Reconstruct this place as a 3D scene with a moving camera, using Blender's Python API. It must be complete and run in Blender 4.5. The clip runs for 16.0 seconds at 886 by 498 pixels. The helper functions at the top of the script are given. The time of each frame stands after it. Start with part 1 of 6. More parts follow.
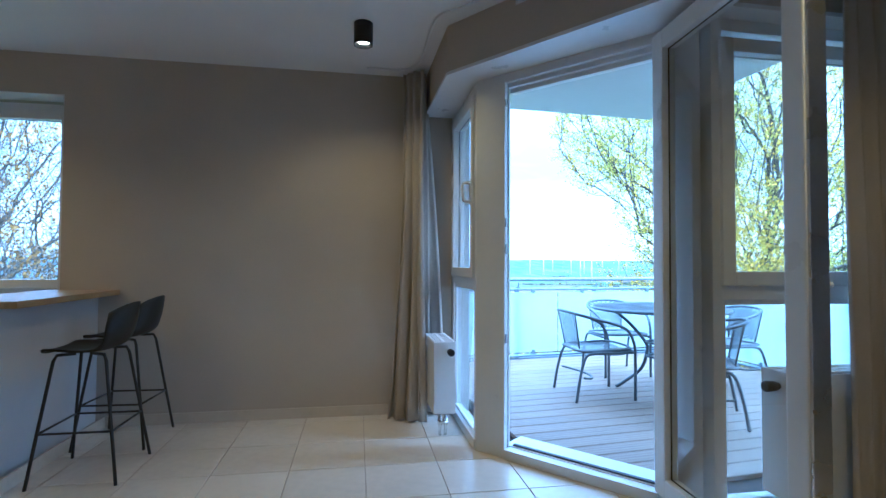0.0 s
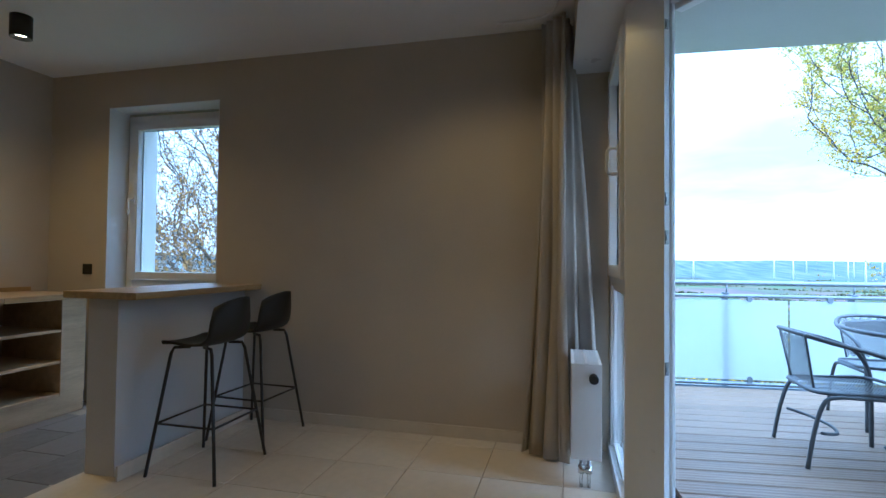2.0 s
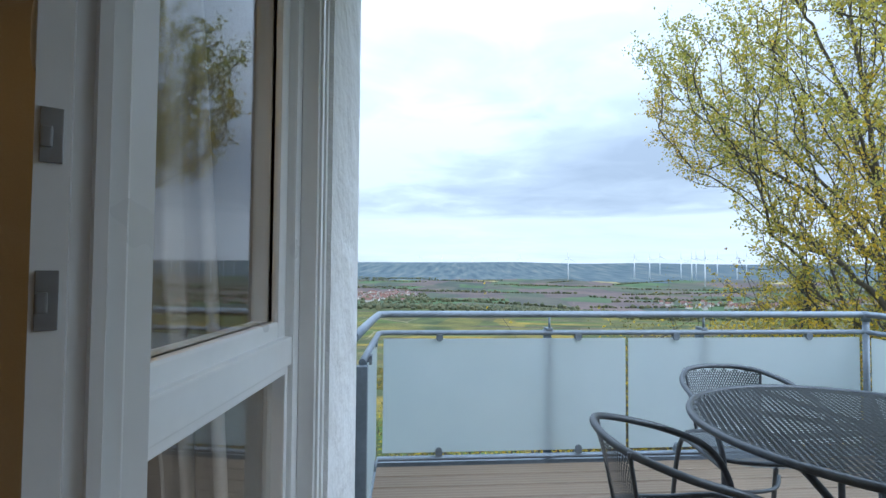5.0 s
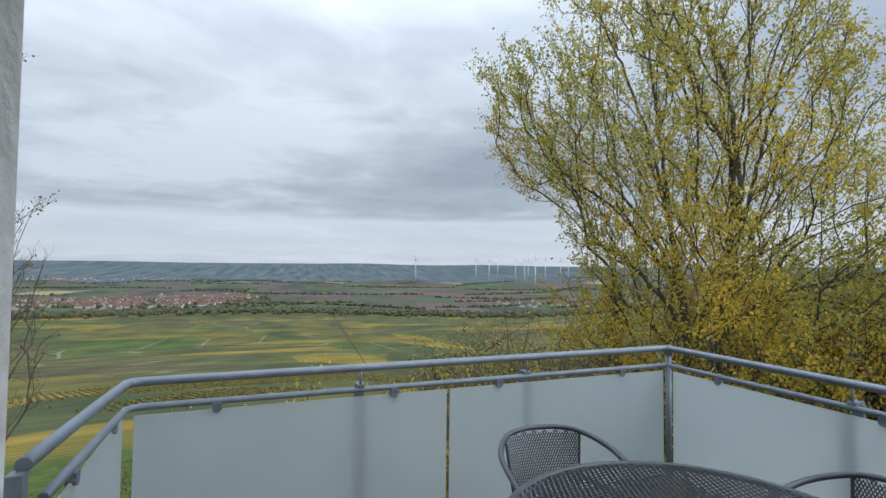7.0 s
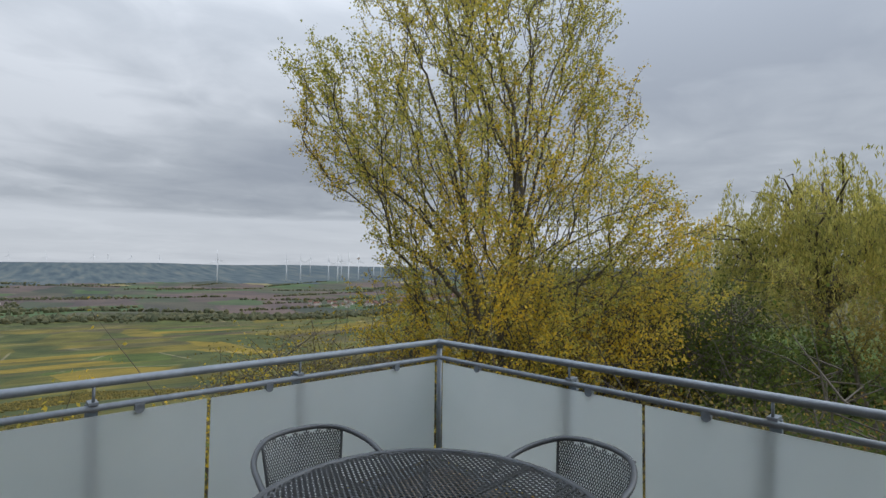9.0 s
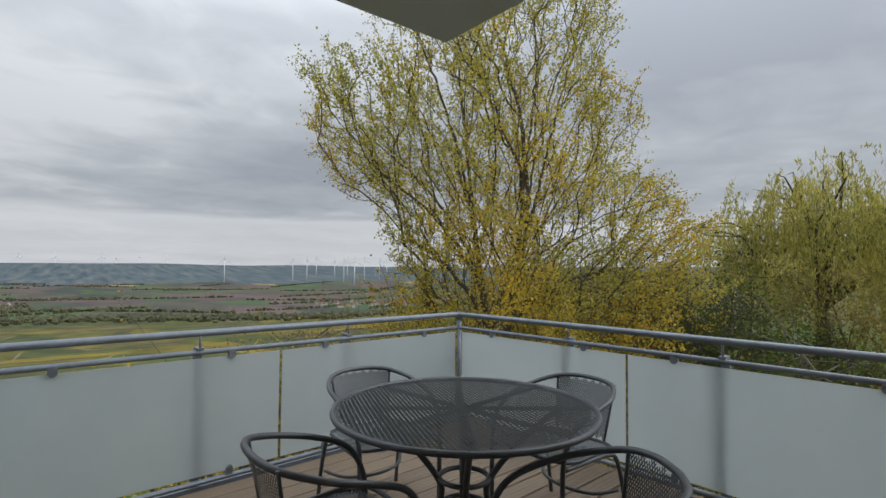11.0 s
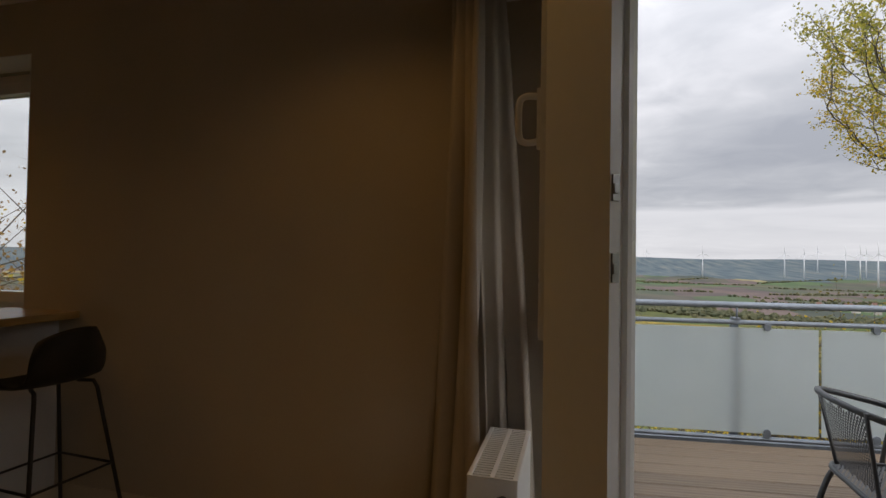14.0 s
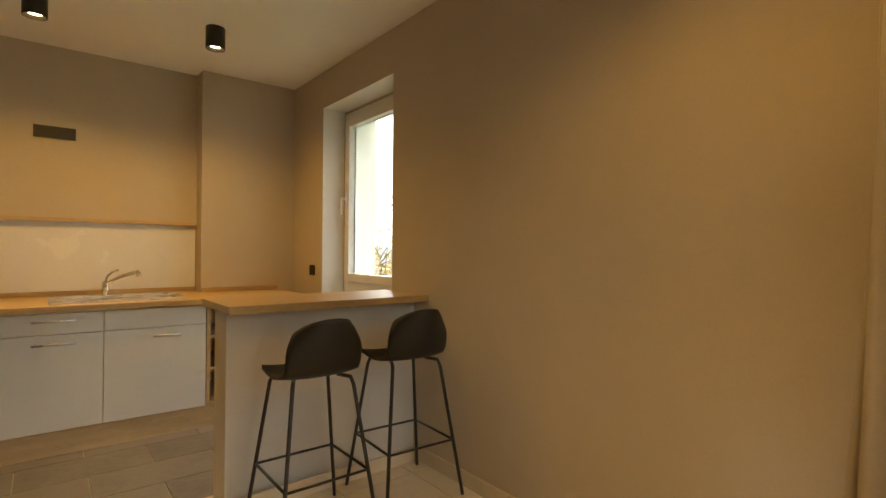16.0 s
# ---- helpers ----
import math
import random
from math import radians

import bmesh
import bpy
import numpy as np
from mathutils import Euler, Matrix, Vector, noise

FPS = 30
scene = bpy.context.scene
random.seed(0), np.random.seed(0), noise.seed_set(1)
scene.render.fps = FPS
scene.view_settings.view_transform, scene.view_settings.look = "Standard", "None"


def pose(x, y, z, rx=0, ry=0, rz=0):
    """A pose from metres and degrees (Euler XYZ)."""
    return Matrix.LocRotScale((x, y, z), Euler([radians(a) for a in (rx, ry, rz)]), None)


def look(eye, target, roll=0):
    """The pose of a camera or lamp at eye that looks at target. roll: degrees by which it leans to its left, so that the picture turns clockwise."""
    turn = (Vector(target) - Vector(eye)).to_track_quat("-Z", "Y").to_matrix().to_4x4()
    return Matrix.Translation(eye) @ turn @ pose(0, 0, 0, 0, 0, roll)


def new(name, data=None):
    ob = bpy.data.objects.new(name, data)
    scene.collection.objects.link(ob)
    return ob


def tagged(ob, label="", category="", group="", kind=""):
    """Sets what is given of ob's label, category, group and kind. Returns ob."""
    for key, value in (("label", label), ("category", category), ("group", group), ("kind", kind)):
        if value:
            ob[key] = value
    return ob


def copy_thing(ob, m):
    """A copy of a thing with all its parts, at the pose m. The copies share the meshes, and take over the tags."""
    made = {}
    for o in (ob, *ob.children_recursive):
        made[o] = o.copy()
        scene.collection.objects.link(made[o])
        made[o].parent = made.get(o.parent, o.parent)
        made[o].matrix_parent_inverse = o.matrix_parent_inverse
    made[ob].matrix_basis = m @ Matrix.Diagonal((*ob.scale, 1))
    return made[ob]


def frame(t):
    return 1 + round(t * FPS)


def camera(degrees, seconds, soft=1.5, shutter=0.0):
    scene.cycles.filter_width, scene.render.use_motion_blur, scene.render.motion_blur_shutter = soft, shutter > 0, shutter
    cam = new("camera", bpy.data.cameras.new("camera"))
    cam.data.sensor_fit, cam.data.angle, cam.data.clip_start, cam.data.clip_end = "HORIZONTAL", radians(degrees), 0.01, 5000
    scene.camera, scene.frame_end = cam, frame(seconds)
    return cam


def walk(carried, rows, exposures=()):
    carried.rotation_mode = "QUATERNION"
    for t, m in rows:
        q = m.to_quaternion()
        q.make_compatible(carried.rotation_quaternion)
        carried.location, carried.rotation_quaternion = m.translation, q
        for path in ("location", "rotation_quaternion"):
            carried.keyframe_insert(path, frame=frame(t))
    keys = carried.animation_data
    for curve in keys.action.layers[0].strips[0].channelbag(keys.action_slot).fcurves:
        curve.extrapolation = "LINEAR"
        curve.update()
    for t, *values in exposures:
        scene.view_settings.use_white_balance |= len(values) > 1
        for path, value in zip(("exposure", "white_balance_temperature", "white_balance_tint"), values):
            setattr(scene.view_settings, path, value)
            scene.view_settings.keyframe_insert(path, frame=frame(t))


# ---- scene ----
cam = camera(83.2, 16.0)
PATH = [
    (0, (0.047, 0.225, 1.132), (0.384, 2.196, 1.187), 0.3),
    (0.5, (0.158, 0.396, 1.118), (0.22, 2.395, 1.171), 0.4),
    (1, (0.241, 0.575, 1.114), (0.054, 2.566, 1.171), 0.5),
    (1.5, (0.351, 0.739, 1.113), (-0.012, 2.705, 1.167), 0.6),
    (2, (0.518, 0.895, 1.111), (0.035, 2.836, 1.159), 0.6),
    (2.5, (0.675, 1.125, 1.101), (0.19, 3.064, 1.148), 0.6),
    (3, (0.818, 1.377, 1.104), (0.352, 3.322, 1.158), 0.8),
    (3.5, (0.98, 1.645, 1.098), (0.567, 3.602, 1.152), 0.7),
    (6, (1.421, 3.033, 1.404), (1.651, 5.018, 1.474), 0.6),
    (6.5, (1.5, 3.093, 1.455), (1.859, 5.059, 1.527), 0.7),
    (7, (1.569, 3.082, 1.482), (2.113, 5.005, 1.558), 0.6),
    (7.5, (1.608, 3.062, 1.494), (2.325, 4.928, 1.572), 0.7),
    (8, (1.662, 3.045, 1.498), (2.542, 4.839, 1.577), 0.6),
    (8.5, (1.709, 3.003, 1.497), (2.746, 4.712, 1.579), 0.7),
    (9, (1.767, 2.975, 1.482), (2.969, 4.572, 1.566), 0.6),
    (10.3, (1.40, 2.69, 1.40), (2.61, 4.28, 1.484), 0.5),
    (11.5, (1.187, 2.376, 1.299), (2.259, 4.063, 1.383), 0.4),
    (12, (1.06, 2.227, 1.277), (1.824, 4.074, 1.356), 0.4),
    (12.5, (0.987, 2.078, 1.24), (1.385, 4.037, 1.308), 0.6),
    (13, (0.935, 1.977, 1.217), (1.016, 3.975, 1.281), 0.6),
    (13.5, (0.881, 1.951, 1.215), (0.646, 3.937, 1.275), 0.5),
    (14, (0.831, 2.038, 1.229), (0.32, 3.971, 1.265), 0.9),
    (14.5, (0.791, 2.136, 1.222), (0.002, 3.973, 1.252), 0.8),
    (15, (0.759, 2.223, 1.2), (-0.345, 3.891, 1.231), 0.8),
    (15.5, (0.71, 2.291, 1.175), (-0.63, 3.775, 1.202), 0.7),
    (16, (0.646, 2.335, 1.181), (-0.918, 3.582, 1.188), 0.5),
]
# seconds, stops, kelvin, tint
EXPOSURES = [
    (0.0, 2.5, 3620, 2),
    (1.5, 2.12, 3880, 3),
    (2.5, 1.73, 4320, 3),
    (3.5, 1.4, 4650, 4),
    (6.0, 0.25, 5600, 6),
    (7.0, 0.05, 5900, 8),
    (9.0, -0.15, 6200, 10),
    (11.5, -0.1, 6500, 10),
    (12.5, 0.0, 6600, 12),
    (14.0, 0.2, 6650, 14),
    (14.5, 0.5, 6650, 15),
    (15.0, 0.95, 7200, 15),
    (15.5, 2.3, 7900, 9),
    (16.0, 2.8, 7450, 6),
]
walk(cam, [(r[0], look(*r[1:])) for r in PATH], EXPOSURES)

# ---- world and light ----
SUN_DIR = (radians(34), radians(122))
world = bpy.data.worlds.new("overcast_sky")
scene.world = world
world.use_nodes = True


def build_sky():
    nt = world.node_tree
    N, L = nt.nodes, nt.links
    bg = N["Background"]
    tc = N.new("ShaderNodeTexCoord")
    sep = N.new("ShaderNodeSeparateXYZ")
    L.new(tc.outputs["Generated"], sep.inputs[0])

    def m(op, a, b, clamp=False):
        n = N.new("ShaderNodeMath")
        n.operation, n.use_clamp = op, clamp
        for i, v in enumerate((a, b)):
            if isinstance(v, (int, float)):
                n.inputs[i].default_value = v
            elif v is not None:
                L.new(v, n.inputs[i])
        return n.outputs[0]

    up = m("MAXIMUM", sep.outputs[2], 0.0)
    den = m("ADD", up, 0.09)
    com = N.new("ShaderNodeCombineXYZ")
    L.new(m("DIVIDE", sep.outputs[0], den), com.inputs[0])
    L.new(m("DIVIDE", sep.outputs[1], den), com.inputs[1])

    def cloud(scale, detail, seed, dist):
        n = N.new("ShaderNodeTexNoise")
        n.noise_dimensions = "3D"
        mp = N.new("ShaderNodeMapping")
        mp.inputs["Location"].default_value = (seed, seed * 0.7, seed)
        L.new(com.outputs[0], mp.inputs[0])
        L.new(mp.outputs[0], n.inputs["Vector"])
        n.inputs["Scale"].default_value = scale
        n.inputs["Detail"].default_value = detail
        n.inputs["Roughness"].default_value = 0.5
        n.inputs["Distortion"].default_value = dist
        return n.outputs[0]

    big = cloud(0.28, 3, 3.1, 0.3)
    small = cloud(0.95, 6, 7.7, 0.4)
    lumps = cloud(2.6, 8, 1.3, 0.9)
    mixv = m("ADD", m("ADD", m("MULTIPLY", big, 0.5), m("MULTIPLY", small, 0.34)), m("MULTIPLY", lumps, 0.16))
    ramp = N.new("ShaderNodeValToRGB")
    e = ramp.color_ramp.elements
    e[0].position, e[0].color = 0.38, (0.40, 0.435, 0.49, 1)
    e[1].position, e[1].color = 0.60, (0.76, 0.79, 0.83, 1)
    mid = e.new(0.5)
    mid.color = (0.545, 0.58, 0.625, 1)
    L.new(mixv, ramp.inputs[0])
    # bright gap in the cloud deck a little above the horizon
    band = N.new("ShaderNodeValToRGB")
    b = band.color_ramp.elements
    b[0].position, b[0].color = 0.0, (0.55, 0.55, 0.55, 1)
    b[1].position, b[1].color = 0.30, (0.0, 0.0, 0.0, 1)
    for p, v in ((0.03, 0.75), (0.055, 0.65), (0.085, 0.8), (0.105, 0.1), (0.16, 0.03)):
        n = b.new(p)
        n.color = (v, v, v, 1)
    wob = m("ADD", up, m("MULTIPLY", m("SUBTRACT", small, 0.5), 0.06))
    L.new(wob, band.inputs[0])
    mix = N.new("ShaderNodeMix")
    mix.data_type = "RGBA"
    L.new(band.outputs[0], mix.inputs["Factor"])
    L.new(ramp.outputs[0], mix.inputs["A"])
    mix.inputs["B"].default_value = (0.86, 0.89, 0.93, 1)
    sky = N.new("ShaderNodeTexSky")
    sky.sky_type = "NISHITA"
    sky.sun_disc = False
    sky.sun_elevation, sky.sun_rotation = SUN_DIR
    bg2 = N.new("ShaderNodeBackground")
    L.new(sky.outputs[0], bg2.inputs[0])
    bg2.inputs[1].default_value = 0.05
    # an overcast sky is brighter overhead than at the horizon
    lift = m("MULTIPLY_ADD", m("POWER", up, 2.2), 3.4)
    lift.node.inputs[2].default_value = 0.84
    L.new(mix.outputs["Result"], bg.inputs[0])
    L.new(m("MULTIPLY", lift, SKY_LEVEL), bg.inputs[1])
    both = N.new("ShaderNodeMixShader")
    both.inputs[0].default_value = 0.92
    L.new(bg2.outputs[0], both.inputs[1])
    L.new(bg.outputs[0], both.inputs[2])
    L.new(both.outputs[0], N["World Output"].inputs[0])


SKY_LEVEL = 1.0
build_sky()
sun = new("sun", bpy.data.lights.new("sun", "SUN"))
sun.data.energy, sun.data.angle, sun.data.color = 1.5, radians(60), (1.0, 0.97, 0.93)
sun.matrix_world = look((0, 0, 50), Vector((0, 0, 50)) - Vector((math.sin(SUN_DIR[1]) * math.cos(SUN_DIR[0]), math.cos(SUN_DIR[1]) * math.cos(SUN_DIR[0]), math.sin(SUN_DIR[0]))))
LAMP_WATTS = 5.6


# ---- materials ----
def surface(name, color, rough=0.5, metal=0.0, var=0.12, scale=6.0, fine=60.0, bump=0.0, bump_scale=None, stretch=(1, 1, 1), spec=0.5, random_amount=0.0, color2=None):
    """A procedural surface: two scales of colour change, uneven gloss, fine relief."""
    mt = bpy.data.materials.new(name)
    mt.use_nodes = True
    N, L = mt.node_tree.nodes, mt.node_tree.links
    p = N["Principled BSDF"]
    tc = N.new("ShaderNodeTexCoord")
    mp = N.new("ShaderNodeMapping")
    mp.inputs["Scale"].default_value = stretch
    L.new(tc.outputs["Object"], mp.inputs[0])

    def tex(s, d):
        n = N.new("ShaderNodeTexNoise")
        n.inputs["Scale"].default_value, n.inputs["Detail"].default_value = s, d
        L.new(mp.outputs[0], n.inputs["Vector"])
        return n.outputs[0]

    a, b = tex(scale, 4), tex(fine, 3)
    mx = N.new("ShaderNodeMath")
    mx.operation = "ADD"
    h = N.new("ShaderNodeMath")
    h.operation = "MULTIPLY"
    h.inputs[1].default_value = 0.5
    L.new(b, h.inputs[0])
    L.new(a, mx.inputs[0])
    L.new(h.outputs[0], mx.inputs[1])
    val = mx.outputs[0]
    if random_amount:
        oi = N.new("ShaderNodeObjectInfo")
        r = N.new("ShaderNodeMath")
        r.operation = "MULTIPLY_ADD"
        L.new(oi.outputs["Random"], r.inputs[0])
        r.inputs[1].default_value = random_amount
        L.new(val, r.inputs[2])
        val = r.outputs[0]
    ramp = N.new("ShaderNodeValToRGB")
    e = ramp.color_ramp.elements
    c2 = color2 or color
    e[0].position, e[0].color = 0.45, (*[max(0, c * (1 - var)) for c in color], 1)
    e[1].position, e[1].color = 1.05 + random_amount, (*[min(1, c * (1 + var)) for c in c2], 1)
    L.new(val, ramp.inputs[0])
    L.new(ramp.outputs[0], p.inputs["Base Color"])
    rr = N.new("ShaderNodeMapRange")
    rr.inputs["To Min"].default_value, rr.inputs["To Max"].default_value = max(0, rough - 0.08), min(1, rough + 0.08)
    L.new(a, rr.inputs[0])
    L.new(rr.outputs[0], p.inputs["Roughness"])
    p.inputs["Metallic"].default_value = metal
    p.inputs["Specular IOR Level"].default_value = spec
    if bump:
        bn = N.new("ShaderNodeBump")
        bn.inputs["Strength"].default_value = bump
        bn.inputs["Distance"].default_value = 0.004
        L.new(tex(bump_scale, 4) if bump_scale else b, bn.inputs["Height"])
        L.new(bn.outputs[0], p.inputs["Normal"])
    return mt


def glass_material(name, rough=0.0, color=(0.96, 0.98, 0.97), mixin=None):
    mt = bpy.data.materials.new(name)
    mt.use_nodes = True
    N, L = mt.node_tree.nodes, mt.node_tree.links
    p = N["Principled BSDF"]
    p.inputs["Base Color"].default_value = (*color, 1)
    p.inputs["Roughness"].default_value = rough
    p.inputs["Transmission Weight"].default_value = 1.0
    p.inputs["IOR"].default_value = 1.45
    if mixin:
        p.inputs["Transmission Weight"].default_value = mixin
    return mt


PLASTER = surface("taupe_plaster", (0.515, 0.452, 0.358), 0.85, var=0.06, scale=2.0, fine=90, bump=0.25, bump_scale=220)
CEILING = surface("ceiling_paint", (0.84, 0.83, 0.81), 0.9, var=0.03, scale=1.5, fine=80, bump=0.12, bump_scale=240)
BAR_PLASTER = surface("bar_plaster", (0.62, 0.61, 0.6), 0.8, var=0.05, scale=3.0, fine=90, bump=0.2, bump_scale=200)
REVEAL = surface("reveal_paint", (0.74, 0.73, 0.71), 0.75, var=0.03, bump=0.1, bump_scale=200)
STUCCO = surface("white_stucco", (0.84, 0.84, 0.83), 0.9, var=0.05, scale=5, fine=40, bump=1.0, bump_scale=8)
STUCCO.node_tree.nodes["Bump"].inputs["Distance"].default_value = 0.035
PVC = surface("white_pvc", (0.78, 0.78, 0.77), 0.3, var=0.03, scale=4, fine=30)
GASKET = surface("dark_gasket", (0.06, 0.06, 0.06), 0.6, var=0.1)
WALNUT_PVC = surface("weathered_deck_edge", (0.3, 0.24, 0.17), 0.6, var=0.1)
TILE = surface("cream_tile", (0.63, 0.565, 0.46), 0.22, var=0.08, scale=3.0, fine=25, random_amount=0.25)
GROUT = surface("cream_grout", (0.42, 0.37, 0.3), 0.85, var=0.1)
SLATE = surface("slate_tile", (0.125, 0.12, 0.115), 0.45, var=0.35, scale=4.0, fine=30, bump=0.35, bump_scale=18, random_amount=0.35)
SLATE_GROUT = surface("slate_grout", (0.42, 0.41, 0.39), 0.9, var=0.1)
OAK = surface("oak_worktop", (0.399, 0.275, 0.120), 0.35, var=0.3, scale=3, fine=40, stretch=(8, 0.8, 8))
BEECH = surface("pale_wood", (0.5, 0.36, 0.2), 0.45, var=0.2, scale=3, fine=30, stretch=(6, 0.8, 6))
FRONT = surface("cabinet_front", (0.66, 0.65, 0.63), 0.3, var=0.03, scale=3, fine=40)
SPLASH = surface("splashback_white", (0.72, 0.73, 0.75), 0.25, var=0.04, scale=3, fine=40)
PLATE = surface("dull_steel", (0.32, 0.32, 0.32), 0.4, metal=1.0, var=0.1)
STEEL = surface("brushed_steel", (0.6, 0.6, 0.6), 0.28, metal=1.0, var=0.08, fine=120)
CHROME = surface("chrome", (0.75, 0.75, 0.75), 0.12, metal=1.0, var=0.03)
BLACK = surface("black_metal", (0.02, 0.02, 0.022), 0.45, var=0.2)
SEAT_BLACK = surface("black_polypropylene", (0.010, 0.010, 0.011), 0.5, var=0.15, bump=0.15, bump_scale=300)
LAMP_BLACK = surface("lamp_black", (0.02, 0.02, 0.02), 0.4, var=0.1)
CURTAIN = surface("taupe_curtain", (0.50, 0.45, 0.385), 0.9, var=0.08, scale=4, fine=160, bump=0.3, bump_scale=500)


def cloth(mt):
    """Lets some of the daylight behind shine through."""
    N, L = mt.node_tree.nodes, mt.node_tree.links
    p = N["Principled BSDF"]
    tr, mx = N.new("ShaderNodeBsdfTranslucent"), N.new("ShaderNodeMixShader")
    L.new(p.inputs["Base Color"].links[0].from_socket, tr.inputs[0])
    mx.inputs[0].default_value = 0.1
    L.new(p.outputs[0], mx.inputs[1])
    L.new(tr.outputs[0], mx.inputs[2])
    L.new(mx.outputs[0], N["Material Output"].inputs[0])


cloth(CURTAIN)
RAD_WHITE = surface("radiator_white", (0.78, 0.78, 0.77), 0.35, var=0.03)
GALV = surface("galvanised_steel", (0.21, 0.24, 0.275), 0.5, metal=0.35, var=0.18, scale=12, fine=60)
FROST = bpy.data.materials.new("frosted_glass")


def frosted(mt):
    """White etched glass: scatters most light, lets blurred shapes through."""
    mt.use_nodes = True
    N, L = mt.node_tree.nodes, mt.node_tree.links
    nz = N.new("ShaderNodeTexNoise")
    nz.inputs["Scale"].default_value = 3.0
    tc = N.new("ShaderNodeTexCoord")
    L.new(tc.outputs["Object"], nz.inputs["Vector"])
    rp = N.new("ShaderNodeValToRGB")
    rp.color_ramp.elements[0].color, rp.color_ramp.elements[1].color = (0.71, 0.76, 0.775, 1), (0.78, 0.825, 0.84, 1)
    L.new(nz.outputs[0], rp.inputs[0])
    p = N["Principled BSDF"]
    L.new(rp.outputs[0], p.inputs["Base Color"])
    p.inputs["Roughness"].default_value = 0.3
    tr = N.new("ShaderNodeBsdfTranslucent")
    L.new(rp.outputs[0], tr.inputs[0])
    rf = N.new("ShaderNodeBsdfRefraction")
    rf.inputs["Roughness"].default_value, rf.inputs["IOR"].default_value = 0.45, 1.12
    L.new(rp.outputs[0], rf.inputs[0])
    a, b = N.new("ShaderNodeMixShader"), N.new("ShaderNodeMixShader")
    a.inputs[0].default_value, b.inputs[0].default_value = 0.6, 0.3
    L.new(p.outputs[0], a.inputs[1])
    L.new(tr.outputs[0], a.inputs[2])
    L.new(a.outputs[0], b.inputs[1])
    L.new(rf.outputs[0], b.inputs[2])
    L.new(b.outputs[0], N["Material Output"].inputs[0])


frosted(FROST)
GARDEN_METAL = surface("anthracite_metal", (0.085, 0.093, 0.102), 0.42, metal=0.3, var=0.2, scale=10, fine=60)
DECK = surface("deck_board", (0.172, 0.125, 0.083), 0.55, var=0.3, scale=2.5, fine=30, stretch=(1, 14, 1), bump=0.3, random_amount=0.35)
DECK_BASE = surface("deck_joist", (0.03, 0.025, 0.02), 0.8, var=0.2)
SLAB_PAINT = surface("slab_soffit", (0.62, 0.63, 0.6), 0.85, var=0.04, scale=1.5, fine=50, bump=0.15, bump_scale=120)
GLASS = glass_material("window_glass")
GLOW = bpy.data.materials.new("lamp_glow")
GLOW.use_nodes = True
GLOW.node_tree.nodes["Principled BSDF"].inputs["Emission Color"].default_value = (1, 0.66, 0.3, 1)
GLOW.node_tree.nodes["Principled BSDF"].inputs["Emission Strength"].default_value = 5.0


# ---- mesh helpers ----
def bx(bm, x0, x1, y0, y1, z0, z1, bevel=0.0, m=None):
    g = bmesh.ops.create_cube(bm, size=1)
    vs = g["verts"]
    for v in vs:
        v.co = Vector((x0 + (v.co.x + 0.5) * (x1 - x0), y0 + (v.co.y + 0.5) * (y1 - y0), z0 + (v.co.z + 0.5) * (z1 - z0)))
    if bevel:
        es = list({e for v in vs for e in v.link_edges})
        r = bmesh.ops.bevel(bm, geom=es, offset=bevel, segments=2, affect="EDGES", profile=0.7)
        vs = list({v for f in r["faces"] for v in f.verts} | {v for v in vs if v.is_valid})
    if m is not None:
        bmesh.ops.transform(bm, matrix=m, verts=[v for v in vs if v.is_valid])
    return bm


def box_bm(*a, **k):
    return bx(bmesh.new(), *a, **k)


def prism(bm, poly, z0, z1, m=None):
    """A vertical prism over a plan polygon (counter-clockwise)."""
    lo = [bm.verts.new((x, y, z0)) for x, y in poly]
    hi = [bm.verts.new((x, y, z1)) for x, y in poly]
    n = len(poly)
    bm.faces.new(list(reversed(lo)))
    bm.faces.new(hi)
    for i in range(n):
        bm.faces.new((lo[i], lo[(i + 1) % n], hi[(i + 1) % n], hi[i]))
    if m is not None:
        bmesh.ops.transform(bm, matrix=m, verts=lo + hi)
    return bm


def tube(bm, pts, r, n=8, closed=False, radii=None):
    """A round tube along a line of points."""
    P = [Vector(p) for p in pts]
    k = len(P)
    rings = []
    ref = None
    for i, p in enumerate(P):
        a = P[(i - 1) % k] if (closed or i > 0) else p
        b = P[(i + 1) % k] if (closed or i < k - 1) else p
        d = (b - a).normalized()
        if ref is None:
            ref = Vector((0, 0, 1)) if abs(d.z) < 0.9 else Vector((1, 0, 0))
        u = (ref - d * ref.dot(d)).normalized()
        ref = u
        w = d.cross(u)
        rad = radii[i] if radii else r
        rings.append([bm.verts.new(p + (u * math.cos(t) + w * math.sin(t)) * rad) for t in [2 * math.pi * j / n for j in range(n)]])
    for i in range(k if closed else k - 1):
        A, B = rings[i], rings[(i + 1) % k]
        for j in range(n):
            bm.faces.new((A[j], A[(j + 1) % n], B[(j + 1) % n], B[j])).smooth = True
    if not closed:
        bm.faces.new(list(reversed(rings[0])))
        bm.faces.new(rings[-1])
    return bm


def cyl(bm, p0, p1, r0, r1=None, n=12):
    return tube(bm, [p0, p1], r0, n, radii=[r0, r0 if r1 is None else r1])


